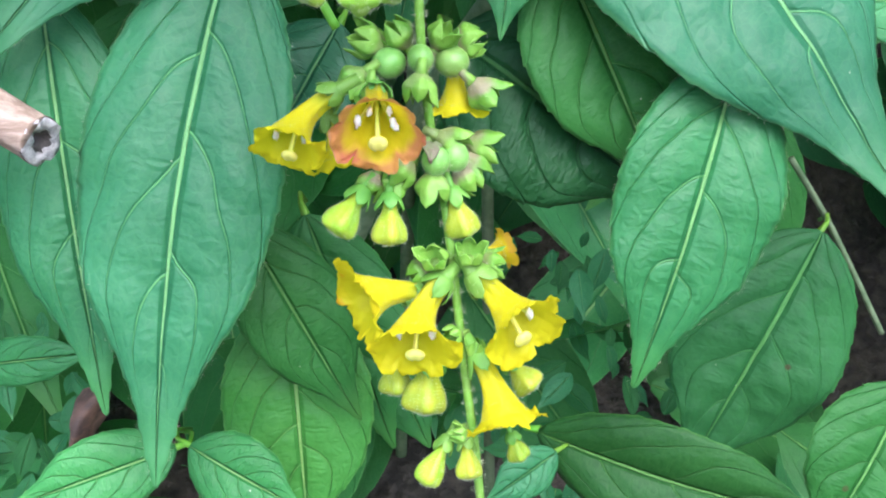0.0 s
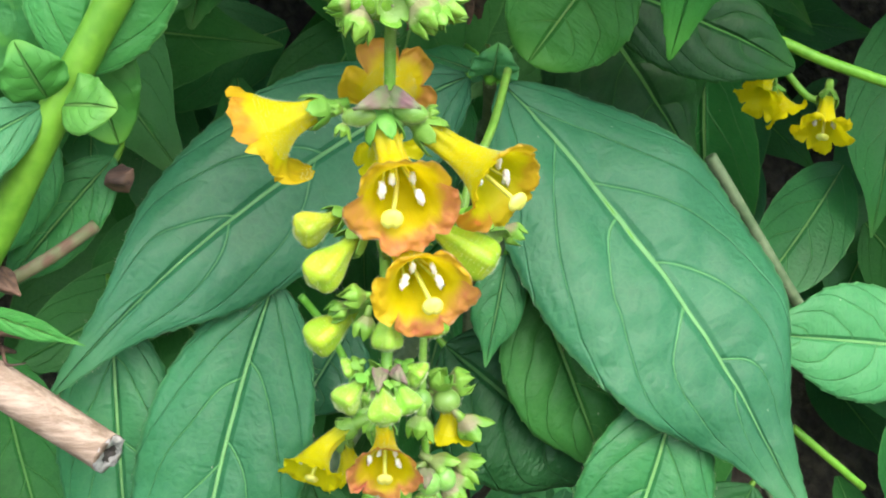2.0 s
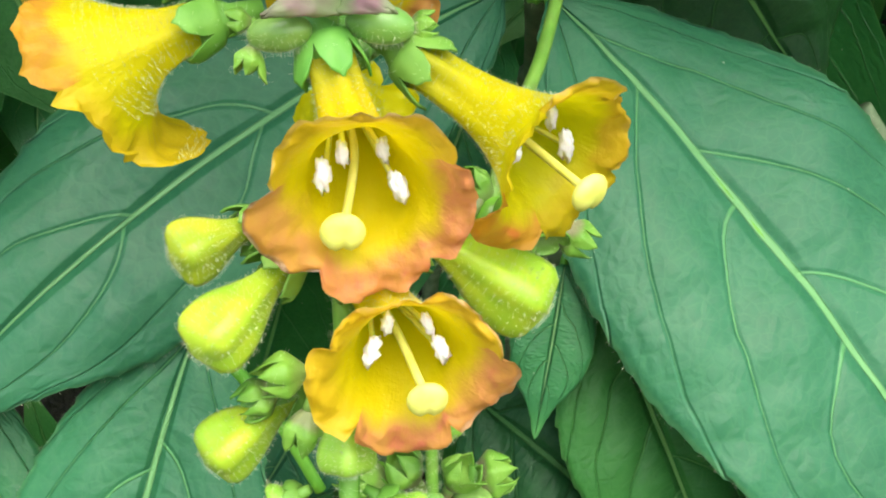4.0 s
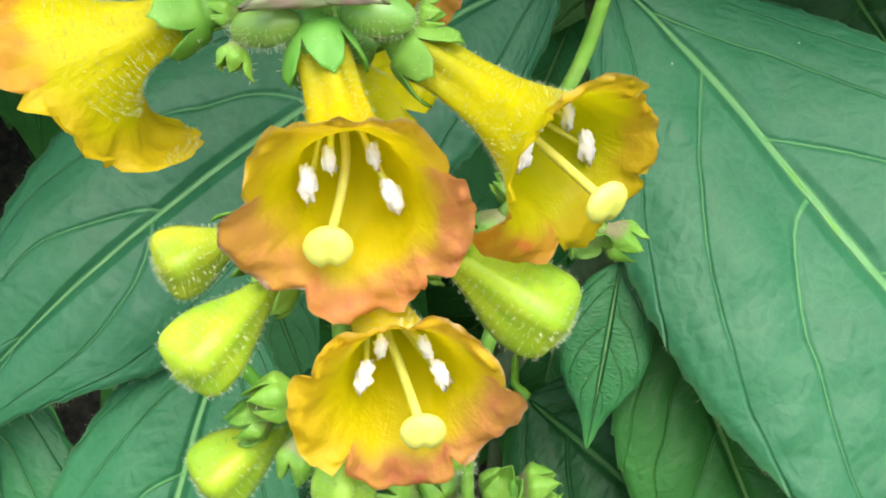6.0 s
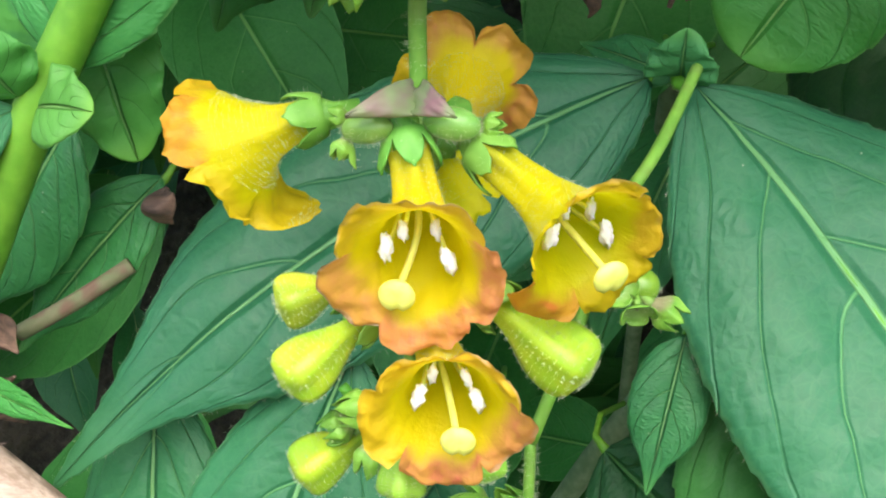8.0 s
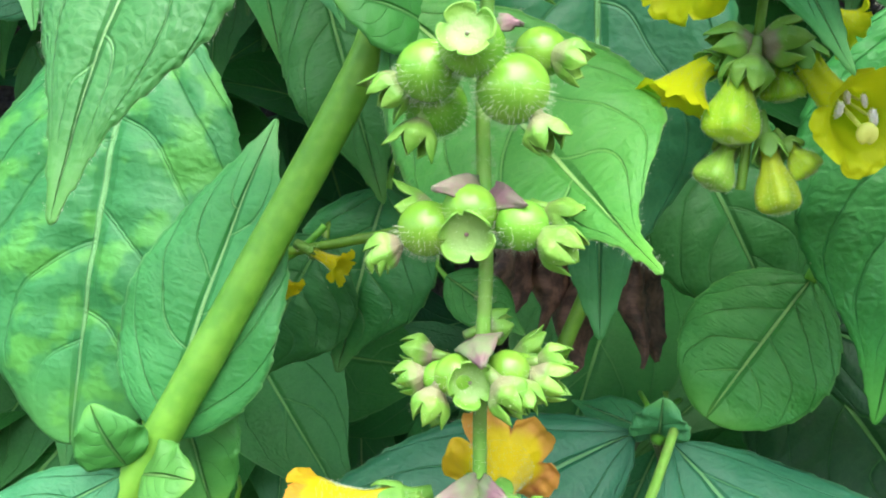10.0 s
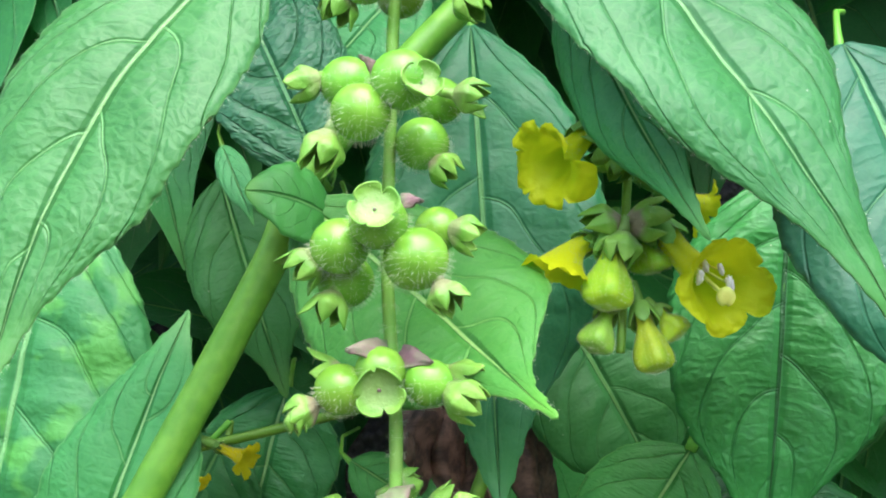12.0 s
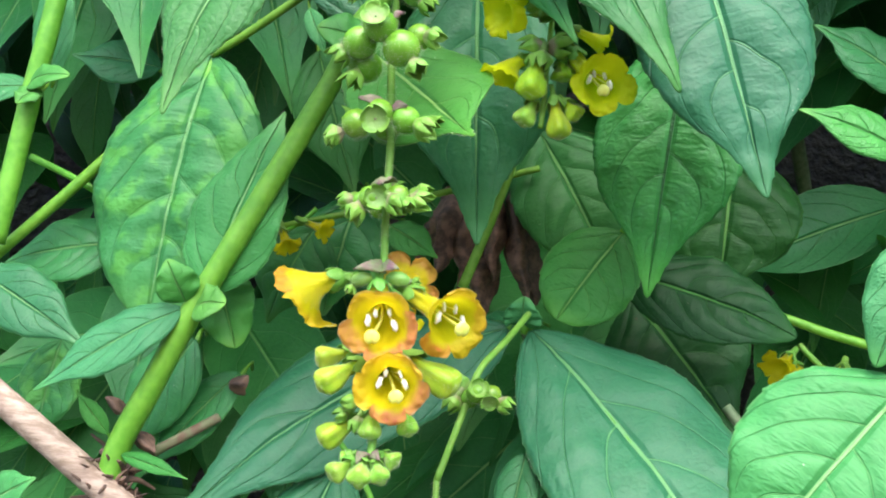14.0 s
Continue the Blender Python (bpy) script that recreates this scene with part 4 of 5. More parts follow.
leaf(shoot_low, (-0.02, 8.35, -12.35), (1.23, 7.75, -15.18), 2.09, leaf_shade, fold=12)
leaf(shoot_low, (-0.09, 8.55, -6.34), (-1.50, 7.75, -8.45), 2.10, leaf_dark, fold=12)

# the thick slanting stem with its leaves
stem(shoot_m, [(-7.24, 4.35, -5.19), (-7.01, 4.35, -4.06), (-6.17, 4.30, -2.49), (-5.26, 4.25, -0.77), (-3.58, 4.45, 2.23), (-1.82, 4.75, 5.50), (-1.21, 4.85, 6.95), (0.56, 5.15, 8.94), (1.81, 5.45, 10.28)], 0.33, stem_green, taper=0.8)
leaf(shoot_m, (-5.39, 4.05, -0.59), (-8.84, 3.35, -2.75), 1.49, leaf_light, fold=12, bow=0.05)
leaf(shoot_m, (-4.95, 4.62, -0.15), (-3.35, 5.60, 4.87), 2.70, leaf_light, fold=10, peak=0.34, acute=0.0, full=1.05)
leaf(shoot_m, (-6.15, 7.15, 7.11), (-7.30, 6.35, -0.70), 4.96, leaf_mottled, fold=8, peak=0.5, acute=0.0, full=0.55)
leaf(shoot_m, (-5.05, 5.60, 0.55), (-4.38, 5.30, -1.50), 1.60, leaf_clasp, fold=14, acute=0.0, full=0.6, wave=3.0)
leaf(shoot_m, (-5.92, 6.35, -1.19), (-7.76, 6.15, -4.40), 2.04, leaf_mid, fold=12)
leaf(shoot_m, (-4.74, 6.75, -2.08), (-7.09, 6.15, -4.83), 1.47, leaf_mid, fold=12)
leaf(shoot_m, (-5.28, 4.00, -0.42), (-5.62, 3.50, 0.58), 1.10, leaf_clasp, fold=14, peak=0.42, bow=0.14, acute=0.15, wave=2.5, full=0.62)
leaf(shoot_m, (-5.05, 4.00, -0.55), (-4.05, 3.60, -0.52), 1.05, leaf_clasp, fold=14, peak=0.45, bow=0.14, acute=0.15, wave=2.5, full=0.62)
leaf(shoot_m, (-6.83, 4.15, -4.26), (-4.88, 3.75, -4.81), 0.43, leaf_new, fold=20)
leaf(shoot_m, (-7.24, 4.15, -3.75), (-7.97, 3.75, -2.67), 0.51, leaf_new, fold=20)
stem(shoot_m, [(-6.65, 5.55, -4.25), (-5.79, 5.75, -3.76), (-5.05, 6.15, -3.28)], 0.13, stem_dry)
leaf(shoot_m, (-1.49, 2.15, 9.92), (-4.45, 0.25, 3.30), 3.02, leaf_near, bow=0.05, fold=14, bend=0.07, fringe=320)
leaf(shoot_m, (-1.24, 4.35, 6.49), (2.53, 0.85, 2.73), 3.45, leaf_new, fold=8, bow=-0.08, peak=0.46, bend=-0.04, acute=0.8, fringe=260)
leaf(shoot_m, (-0.75, 4.40, 6.15), (-1.95, 3.55, 6.50), 1.45, leaf_clasp, fold=10, bow=0.12, peak=0.42, acute=0.0, full=0.65)
leaf(shoot_m, (-2.70, 5.30, 7.67), (-2.09, 4.90, 6.18), 0.55, leaf_light, fold=15)
leaf(shoot_m, (-0.98, 5.30, 7.01), (-3.01, 6.30, 11.72), 2.60, leaf_puckered, fold=10, peak=0.45, acute=0.1, full=0.6)
leaf(shoot_m, (0.68, 6.75, 11.08), (-1.27, 6.15, 8.80), 2.01, leaf_light, fold=12)
leaf(shoot_m, (1.64, 7.35, 10.32), (1.79, 6.35, 1.32), 4.40, leaf_mid, fold=10, peak=0.45)
stem(shoot_m, [(-3.22, 6.55, 8.58), (-5.15, 6.95, 7.55), (-6.13, 7.15, 7.11)], 0.12, stem_green)

# the shoot at the upper right, close to the viewer
leaf(shoot_g, (2.11, 3.35, 12.38), (7.01, 0.75, 3.92), 3.59, leaf_near, bow=0.04, fold=12, peak=0.45, face=(0.1, -1.0, 0.85), fringe=320)
leaf(shoot_g, (3.12, 2.85, 9.40), (4.60, 1.32, 5.10), 1.55, leaf_light, fold=4, face=(-0.75, -1.0, 0.3))
leaf(shoot_g, (7.42, 3.75, 8.42), (8.84, 2.75, 1.71), 4.06, leaf_dark, fold=12, bow=0.05)
leaf(shoot_g, (12.91, 7.15, 3.68), (10.18, 6.75, 4.93), 1.42, leaf_quilted, fold=12)
leaf(shoot_g, (13.82, 10.15, 6.26), (11.08, 9.75, 8.22), 1.80, leaf_mid, fold=12)
leaf(shoot_g, (7.35, 7.15, 7.05), (6.19, 6.65, -0.02), 4.00, leaf_quilted, fold=10)
leaf(shoot_g, (5.59, 9.35, 2.11), (3.71, 8.95, -0.42), 2.85, leaf_new, fold=8, peak=0.5, acute=0.0, full=0.5)
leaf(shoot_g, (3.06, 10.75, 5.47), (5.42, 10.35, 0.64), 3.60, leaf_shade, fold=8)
# shade is put into the dark colour of these three deep leaves
leaf(shoot_g, (5.74, 11.15, 1.11), (10.44, 10.65, -0.70), 2.78, leaf_glossy_shaded, fold=8, acute=0.1, full=0.65)
leaf(shoot_g, (9.06, 13.65, 5.40), (8.40, 13.15, 0.43), 4.51, leaf_glossy_shaded, fold=8)
leaf(shoot_g, (5.80, 14.15, 0.73), (9.00, 13.15, -3.71), 4.73, leaf_glossy_shaded, fold=8)
stem(shoot_g, [(7.16, 9.75, 5.01), (6.33, 9.55, 3.48), (5.57, 9.35, 2.08)], 0.12, stem_green)
stem(shoot_g, [(8.90, 11.45, 0.25), (10.42, 11.25, -0.24), (11.43, 11.15, -0.63), (13.42, 11.15, -1.23)], 0.14, stem_green)

# the shoot at the lower right
leaf(shoot_s, (10.53, -2.65, -2.58), (7.69, -3.40, -5.68), 3.45, leaf_light, fold=8, bow=0.06, peak=0.45, acute=0.1, full=0.65)
leaf(shoot_s, (10.96, -2.50, -0.02), (9.97, -2.80, -2.30), 1.30, leaf_light, fold=8, acute=0.1, full=0.65)

# the second thick stem and the leaves about it
stem(shoot_q, [(-10.44, 6.15, 9.29), (-10.76, 6.15, 7.59), (-11.09, 6.15, 6.08), (-11.46, 6.15, 4.09), (-11.95, 6.15, 1.49)], 0.3, stem_green)
leaf(shoot_q, (-11.17, 6.15, 6.05), (-13.46, 5.75, 5.71), 1.08, leaf_light, fold=14)
leaf(shoot_q, (-11.10, 7.15, 6.56), (-11.22, 7.55, 10.43), 1.36, leaf_light, fold=12)
leaf(shoot_q, (-11.15, 5.95, 6.02), (-9.65, 5.45, 6.12), 0.86, leaf_clasp, fold=20, bow=0.12, full=0.6, acute=0.1, wave=2.0)
leaf(shoot_q, (-10.73, 5.85, 5.81), (-11.10, 5.35, 5.27), 0.85, leaf_clasp, fold=20, bow=0.12, full=0.6, acute=0.1, wave=2.0)
leaf(shoot_q, (-9.02, 8.15, 1.77), (-12.60, 7.75, 1.19), 2.23, leaf_mid, fold=10)
leaf(shoot_q, (-12.03, 5.55, 0.60), (-8.48, 5.15, -1.48), 1.84, leaf_dark, fold=14)
leaf(shoot_q, (-10.23, 7.15, -1.15), (-10.64, 6.75, -4.24), 1.94, leaf_mottled, fold=10)
leaf(shoot_q, (-9.89, 3.15, -5.60), (-8.33, 2.75, -4.81), 1.23, leaf_light, fold=10)
leaf(shoot_q, (-9.03, 10.15, 7.77), (-11.90, 9.75, 8.13), 1.80, leaf_dark, fold=10)
stem(shoot_q, [(-9.04, 7.35, 4.41), (-10.52, 7.15, 2.96), (-12.57, 6.95, 1.09)], 0.17, stem_green)
stem(shoot_q, [(-11.93, 7.75, 4.35), (-10.71, 7.75, 3.77), (-9.50, 7.75, 3.12)], 0.11, stem_green)

# stems in the gap behind the flowers
stem(shoot_b, [(2.39, 9.15, 4.06), (1.73, 9.15, 2.32), (0.98, 9.15, 0.51)], 0.15, stem_green)
stem(shoot_b, [(-4.68, 9.55, 2.44), (-3.02, 9.55, 2.74), (-0.14, 9.75, 3.35), (3.13, 9.95, 4.17)], 0.1, stem_green)
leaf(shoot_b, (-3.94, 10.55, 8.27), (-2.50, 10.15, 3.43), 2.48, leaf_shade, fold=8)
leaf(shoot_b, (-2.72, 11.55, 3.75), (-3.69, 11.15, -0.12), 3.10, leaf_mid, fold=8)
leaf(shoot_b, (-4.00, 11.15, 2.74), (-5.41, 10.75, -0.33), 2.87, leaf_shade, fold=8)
leaf(shoot_b, (-0.97, 8.15, 2.18), (0.50, 7.75, 1.18), 1.05, leaf_new, fold=12)

# the upper raceme
stem(spike_a, [(0.61, 2.05, 9.22), (0.52, 2.05, 8.29), (0.42, 2.05, 6.61), (0.34, 2.00, 5.11), (0.38, 1.85, 3.49), (0.41, 1.75, 2.77), (0.35, 1.70, 1.15), (0.34, 1.70, 0.02), (0.25, 1.75, 0.07), (0.31, 1.45, -2.58), (0.33, 1.00, -3.89), (0.30, 0.60, -4.55)], 0.09, stem_spike, hairy=True)
fruit(spike_a, (0.18, 1.55, 9.02), 0.38)
fruit(spike_a, (1.10, 1.55, 9.08), 0.38)
fruit(spike_a, (0.62, 2.55, 9.12), 0.36)
calyx(spike_a, (-0.08, 1.75, 8.90), (-0.32, 1.55, 8.62), 0.60)
calyx(spike_a, (1.52, 1.65, 8.80), (1.86, 1.45, 8.44), 0.60)
calyx(spike_a, (-0.22, 1.95, 9.15), (-0.68, 1.75, 9.02), 0.58)
fruit(spike_a, (-0.10, 1.65, 7.54), 0.39)
fruit(spike_a, (0.13, 1.05, 6.95), 0.41)
fruit(spike_a, (0.70, 0.95, 7.34), 0.42)
fruit(spike_a, (0.89, 2.05, 6.73), 0.39)
fruit(spike_a, (1.15, 2.25, 7.40), 0.35)
calyx(spike_a, (-0.45, 1.55, 7.61), (-0.93, 1.55, 7.63), 0.58)
calyx(spike_a, (-0.29, 1.05, 6.70), (-0.50, 0.65, 6.40), 0.66)
calyx(spike_a, (0.97, 0.65, 7.19), (1.09, 0.15, 7.29), 0.61, wide=True)
calyx(spike_a, (1.37, 1.75, 7.34), (1.77, 1.55, 7.43), 0.55)
calyx(spike_a, (1.03, 1.95, 6.49), (1.43, 1.65, 6.28), 0.55)
bract(spike_a, (0.38, 1.05, 7.45), (0.16, 0.75, 7.64), 0.28)
fruit(spike_a, (0.36, 0.65, 5.40), 0.38)
fruit(spike_a, (-0.20, 1.05, 5.16), 0.39)
fruit(spike_a, (0.81, 0.85, 4.92), 0.43)
fruit(spike_a, (1.08, 1.55, 5.41), 0.32)
fruit(spike_a, (-0.20, 1.65, 4.78), 0.39)
calyx(spike_a, (0.35, 0.26, 5.48), (0.36, -0.20, 5.62), 0.70, wide=True)
calyx(spike_a, (-0.49, 1.15, 5.09), (-0.91, 0.85, 4.95), 0.59)
calyx(spike_a, (-0.32, 1.35, 4.60), (-0.50, 0.95, 4.28), 0.57)
calyx(spike_a, (1.10, 0.75, 4.59), (1.32, 0.35, 4.31), 0.58)
calyx(spike_a, (1.24, 1.35, 5.39), (1.73, 1.15, 5.38), 0.57)
bract(spike_a, (0.58, 0.85, 5.62), (0.95, 0.50, 5.60), 0.40)
fruit(spike_a, (-0.24, 1.15, 3.30), 0.35)
fruit(spike_a, (0.90, 1.15, 3.35), 0.32)
fruit(spike_a, (0.24, 2.05, 3.45), 0.33)
fruit(spike_a, (0.28, 1.10, 3.52), 0.33)
calyx(spike_a, (0.30, 0.66, 3.26), (0.34, 0.22, 3.14), 0.70, wide=True)
calyx(spike_a, (-0.56, 1.15, 3.14), (-1.05, 0.95, 3.11), 0.52)
calyx(spike_a, (-0.83, 1.05, 3.06), (-0.78, 0.85, 2.67), 0.35)
calyx(spike_a, (1.11, 1.05, 3.26), (1.55, 0.75, 3.20), 0.62)
calyx(spike_a, (-0.25, 1.75, 3.52), (-0.68, 1.75, 3.68), 0.58)
calyx(spike_a, (1.13, 1.95, 3.53), (1.72, 1.95, 3.51), 0.52)
bract(spike_a, (0.38, 1.45, 3.70), (-0.12, 0.72, 3.78), 0.62)
bract(spike_a, (0.48, 1.45, 3.66), (0.98, 0.85, 3.58), 0.55)
fruit(spike_a, (-0.07, 1.15, 1.52), 0.22)
fruit(spike_a, (0.13, 2.05, 1.49), 0.23)
fruit(spike_a, (0.85, 1.75, 1.57), 0.19)
calyx(spike_a, (-0.26, 1.15, 1.57), (-0.73, 1.05, 1.61), 0.49)
calyx(spike_a, (-0.08, 0.95, 1.42), (-0.25, 0.65, 1.20), 0.54)
calyx(spike_a, (0.63, 0.85, 1.54), (0.97, 0.35, 1.43), 0.59)
calyx(spike_a, (0.99, 1.25, 1.58), (1.58, 1.05, 1.61), 0.55)
calyx(spike_a, (0.75, 1.95, 1.67), (1.12, 2.05, 1.92), 0.52)
calyx(spike_a, (-0.29, 2.05, 1.66), (-0.53, 2.15, 1.81), 0.52)
calyx(spike_a, (0.26, 2.35, 1.94), (0.40, 2.65, 2.13), 0.53)
bract(spike_a, (0.36, 1.45, 1.92), (0.52, 0.50, 1.74), 0.78)
fruit(spike_a, (0.14, 1.05, 1.56), 0.28)
fruit(spike_a, (0.74, 1.15, 1.62), 0.26)
calyx(spike_a, (0.32, 0.85, 1.52), (0.46, 0.35, 1.46), 0.64, wide=True)
calyx(spike_a, (0.80, 0.95, 1.54), (1.07, 0.65, 1.33), 0.51)
calyx(spike_a, (1.09, 1.45, 1.69), (1.37, 1.35, 1.87), 0.50)
calyx(spike_a, (-0.18, 1.35, 1.45), (-0.51, 1.25, 1.35), 0.49)

# the flowering node
bract(spike_a, (0.36, 1.60, 0.10), (-0.22, 1.12, -0.02), 0.46)
bract(spike_a, (0.34, 1.60, 0.10), (0.80, 1.22, -0.02), 0.44)
fruit(spike_a, (-0.12, 1.50, -0.20), 0.155, 1.7, (-1, 0.2, -0.15))
fruit(spike_a, (0.67, 1.70, -0.17), 0.165, 1.7, (1, 0.1, -0.15))
calyx(spike_a, (-0.36, 1.75, -0.15), (-0.56, 1.65, -0.01), 0.27)
calyx(spike_a, (-0.33, 1.55, -0.32), (-0.46, 1.25, -0.50), 0.28)
calyx(spike_a, (0.90, 1.95, -0.24), (1.16, 1.85, -0.11), 0.30)
calyx(spike_a, (0.90, 2.05, -0.39), (1.08, 2.05, -0.50), 0.27)
flower(spike_a, (-0.70, 1.75, -0.15), (-1.52, 1.72, -0.46), 1.50, petal_aged, roll=40, face=(-0.85, 0.12, -0.45), reflex=-0.10, blush=(0.3, 0.9, 0.5, 0.9, 0.3), cup=0.74, notch=0.62, hang=(0.3, -0.2, -1.0))
flower(spike_a, (0.22, 1.65, -0.33), (0.51, 0.65, -1.27), 1.58, petal_orange, roll=-18, stamens=True, face=(0.05, -0.95, -0.18), blush=(1.0, 0.25, 0.1, 0.75, 0.95), dry=(0.1, 0.5, 0.3, 1.0, 0.1), cup=0.68, notch=0.66, sway=-0.20, drop=0.36)
flower(spike_a, (0.92, 1.95, -0.49), (2.05, 1.18, -1.17), 1.60, petal_aged, roll=-30, stamens=True, face=(0.58, -0.76, -0.32), reflex=0.05, blush=(0.5, 0.4, 0.1, 0.9, 0.3), dry=(0.1, 0.3, 0, 0.1, 0), proud=0.50, drop=0.10, cup=0.64, notch=0.50)
flower(spike_a, (0.48, 2.65, -0.42), (0.45, 3.65, -0.10), 1.49, petal_orange, roll=0, blush=(0.1, 0.7, 0.6, 0.8, 0.1))
flower(spike_a, (0.25, 2.75, -0.60), (0.40, 3.15, -1.17), 1.08, petal_yellow, roll=0)
flower(spike_a, (0.37, 1.55, -2.13), (0.84, 0.43, -2.59), 1.48, petal_orange, roll=-40, stamens=True, face=(0.1, -0.95, -0.18), blush=(0.9, 0.2, 0.1, 0.1, 0.9), dry=(0.5, 0.6, 0.3, 0.1, 0), proud=0.2, cup=0.68, notch=0.62, sway=0.16)
bud(spike_a, (-0.13, 1.45, -2.08), (-0.84, 0.75, -2.61), 0.57)
bud(spike_a, (-0.41, 1.75, -1.83), (-1.07, 1.35, -2.02), 0.51)
bud(spike_a, (0.93, 1.85, -1.92), (2.07, 1.55, -2.64), 0.67)
bud(spike_a, (-0.12, 1.55, -3.31), (-0.89, 1.15, -3.80), 0.54)
bud(spike_a, (0.33, 0.95, -3.05), (0.32, 0.75, -3.72), 0.44, mat=bud_green)
bud(spike_a, (0.95, 1.35, -3.05), (1.12, 1.05, -3.62), 0.42, mat=bud_green)
calyx(spike_a, (-0.02, 1.15, -2.95), (-0.28, 0.85, -2.78), 0.44)
calyx(spike_a, (-0.28, 1.25, -3.15), (-0.52, 0.95, -3.10), 0.40)
calyx(spike_a, (0.02, 1.05, -3.25), (-0.08, 0.75, -3.52), 0.42)
bract(spike_a, (0.22, 0.75, -4.02), (0.16, 0.32, -4.22), 0.34)
bract(spike_a, (0.42, 0.75, -4.02), (0.62, 0.48, -4.16), 0.30)
for place, toward, size in (((0.24, 0.60, -4.22), (0.27, 0.02, -4.58), 0.46), ((-0.05, 0.75, -4.20), (-0.42, 0.38, -4.50), 0.44), ((0.48, 0.70, -4.20), (0.70, 0.32, -4.56), 0.40),
                            ((0.60, 0.95, -4.05), (0.92, 0.85, -4.22), 0.40), ((-0.10, 1.05, -4.05), (-0.30, 1.10, -4.20), 0.38)):
    bud(spike_a, place, toward, size, mat=bud_green)
calyx(spike_a, (0.10, 0.62, -4.30), (0.02, 0.30, -4.62), 0.36)
calyx(spike_a, (0.46, 0.58, -4.32), (0.50, 0.28, -4.66), 0.34)
stem(spike_a, [(-1.07, 3.55, -3.81), (-0.56, 3.55, -4.52), (-0.08, 3.55, -5.49)], 0.07, stem_green)

# the lower raceme
stem(spike_b, [(3.06, 7.55, -0.39), (2.60, 6.15, -1.24), (2.08, 5.15, -2.02), (1.76, 4.55, -3.08), (1.18, 4.25, -4.72)], 0.085, stem_spike)
fruit(spike_b, (2.13, 4.35, -2.61), 0.27)
fruit(spike_b, (2.45, 4.55, -2.66), 0.25)
fruit(spike_b, (1.87, 4.75, -2.74), 0.25)
calyx(spike_b, (2.20, 4.15, -2.54), (2.23, 3.75, -2.42), 0.54, wide=True)
calyx(spike_b, (2.44, 4.15, -2.81), (2.52, 3.85, -3.08), 0.51, wide=True)
calyx(spike_b, (2.61, 4.35, -2.80), (3.01, 4.25, -2.88), 0.49)
calyx(spike_b, (1.62, 4.55, -2.67), (1.22, 4.45, -3.02), 0.55)
calyx(spike_b, (1.87, 4.75, -2.53), (1.65, 4.75, -2.23), 0.50)
stem(spike_b, [(1.18, 4.25, -4.72), (1.18, 4.20, -4.92), (1.18, 4.15, -5.93), (1.28, 4.15, -7.27), (1.45, 3.75, -8.55), (1.56, 3.35, -10.14), (1.65, 3.05, -11.41), (1.74, 2.75, -12.61), (1.80, 2.55, -13.90)], 0.072, stem_spike, hairy=True)
fruit(spike_b, (0.68, 4.35, -6.22), 0.24, 1.12, (1, 0, 0.1))
fruit(spike_b, (1.66, 4.35, -6.25), 0.24, 1.12, (1, 0, 0.1))
fruit(spike_b, (1.16, 4.10, -6.12), 0.20, 1.12)
for place, toward, size in (((0.62, 4.55, -5.98), (0.30, 4.50, -5.72), 0.58), ((0.98, 4.55, -6.02), (0.86, 4.45, -5.70), 0.55), ((1.42, 4.45, -6.05), (1.54, 4.35, -5.68), 0.52),
                            ((1.72, 4.65, -6.05), (2.10, 4.65, -5.78), 0.58), ((1.14, 3.80, -6.28), (1.06, 3.45, -6.60), 0.52), ((1.95, 4.20, -6.55), (2.32, 4.10, -6.76), 0.56),
                            ((0.32, 4.15, -6.30), (-0.06, 3.95, -6.40), 0.58), ((0.38, 3.85, -6.40), (0.30, 3.55, -6.72), 0.46),
                            ((1.36, 4.00, -7.32), (1.66, 3.85, -7.34), 0.54), ((1.85, 4.25, -7.52), (2.32, 4.15, -7.50), 0.54), ((1.75, 4.10, -7.72), (2.36, 4.00, -7.96), 0.54),
                            ((1.65, 3.95, -7.86), (2.14, 3.85, -8.26), 0.52), ((1.25, 3.65, -7.80), (1.24, 3.40, -8.24), 0.56), ((0.92, 3.75, -7.60), (0.52, 3.50, -7.86), 0.52),
                            ((1.05, 3.95, -7.48), (0.70, 3.75, -7.50), 0.55), ((0.72, 3.80, -7.78), (0.56, 3.62, -8.16), 0.46), ((0.40, 3.85, -7.82), (0.10, 3.70, -8.14), 0.46)):
    calyx(spike_b, place, toward, size * 1.12)
fruit(spike_b, (1.30, 3.60, -7.60), 0.22, 1.08)
fruit(spike_b, (1.62, 3.80, -7.62), 0.22, 1.08)
bract(spike_b, (1.25, 3.70, -7.36), (1.20, 3.25, -7.52), 0.40)
flower(spike_b, (-0.19, 3.85, -6.53), (-0.92, 3.35, -7.16), 1.16, petal_yellow, roll=15, face=(-0.3, -0.75, -0.55), stamens=True, cup=0.64, notch=0.50)
flower(spike_b, (0.44, 3.75, -6.54), (0.42, 2.75, -6.83), 1.30, petal_orange, roll=-18, face=(-0.05, -0.9, -0.3), stamens=True, blush=(1.0, 0.8, 0.8, 1.0, 0.9), dry=(0.2, 0.4, 0.2, 0.3, 0.3), cup=0.70)
flower(spike_b, (-0.28, 4.35, -7.10), (-0.14, 4.25, -7.68), 0.94, petal_yellow, roll=0, cup=0.64, notch=0.50)
flower(spike_b, (1.72, 4.55, -6.30), (1.70, 4.45, -7.02), 0.92, petal_yellow, roll=20, cup=0.64, notch=0.50)
bud(spike_b, (0.14, 3.65, -8.06), (-0.33, 3.35, -8.61), 0.51)
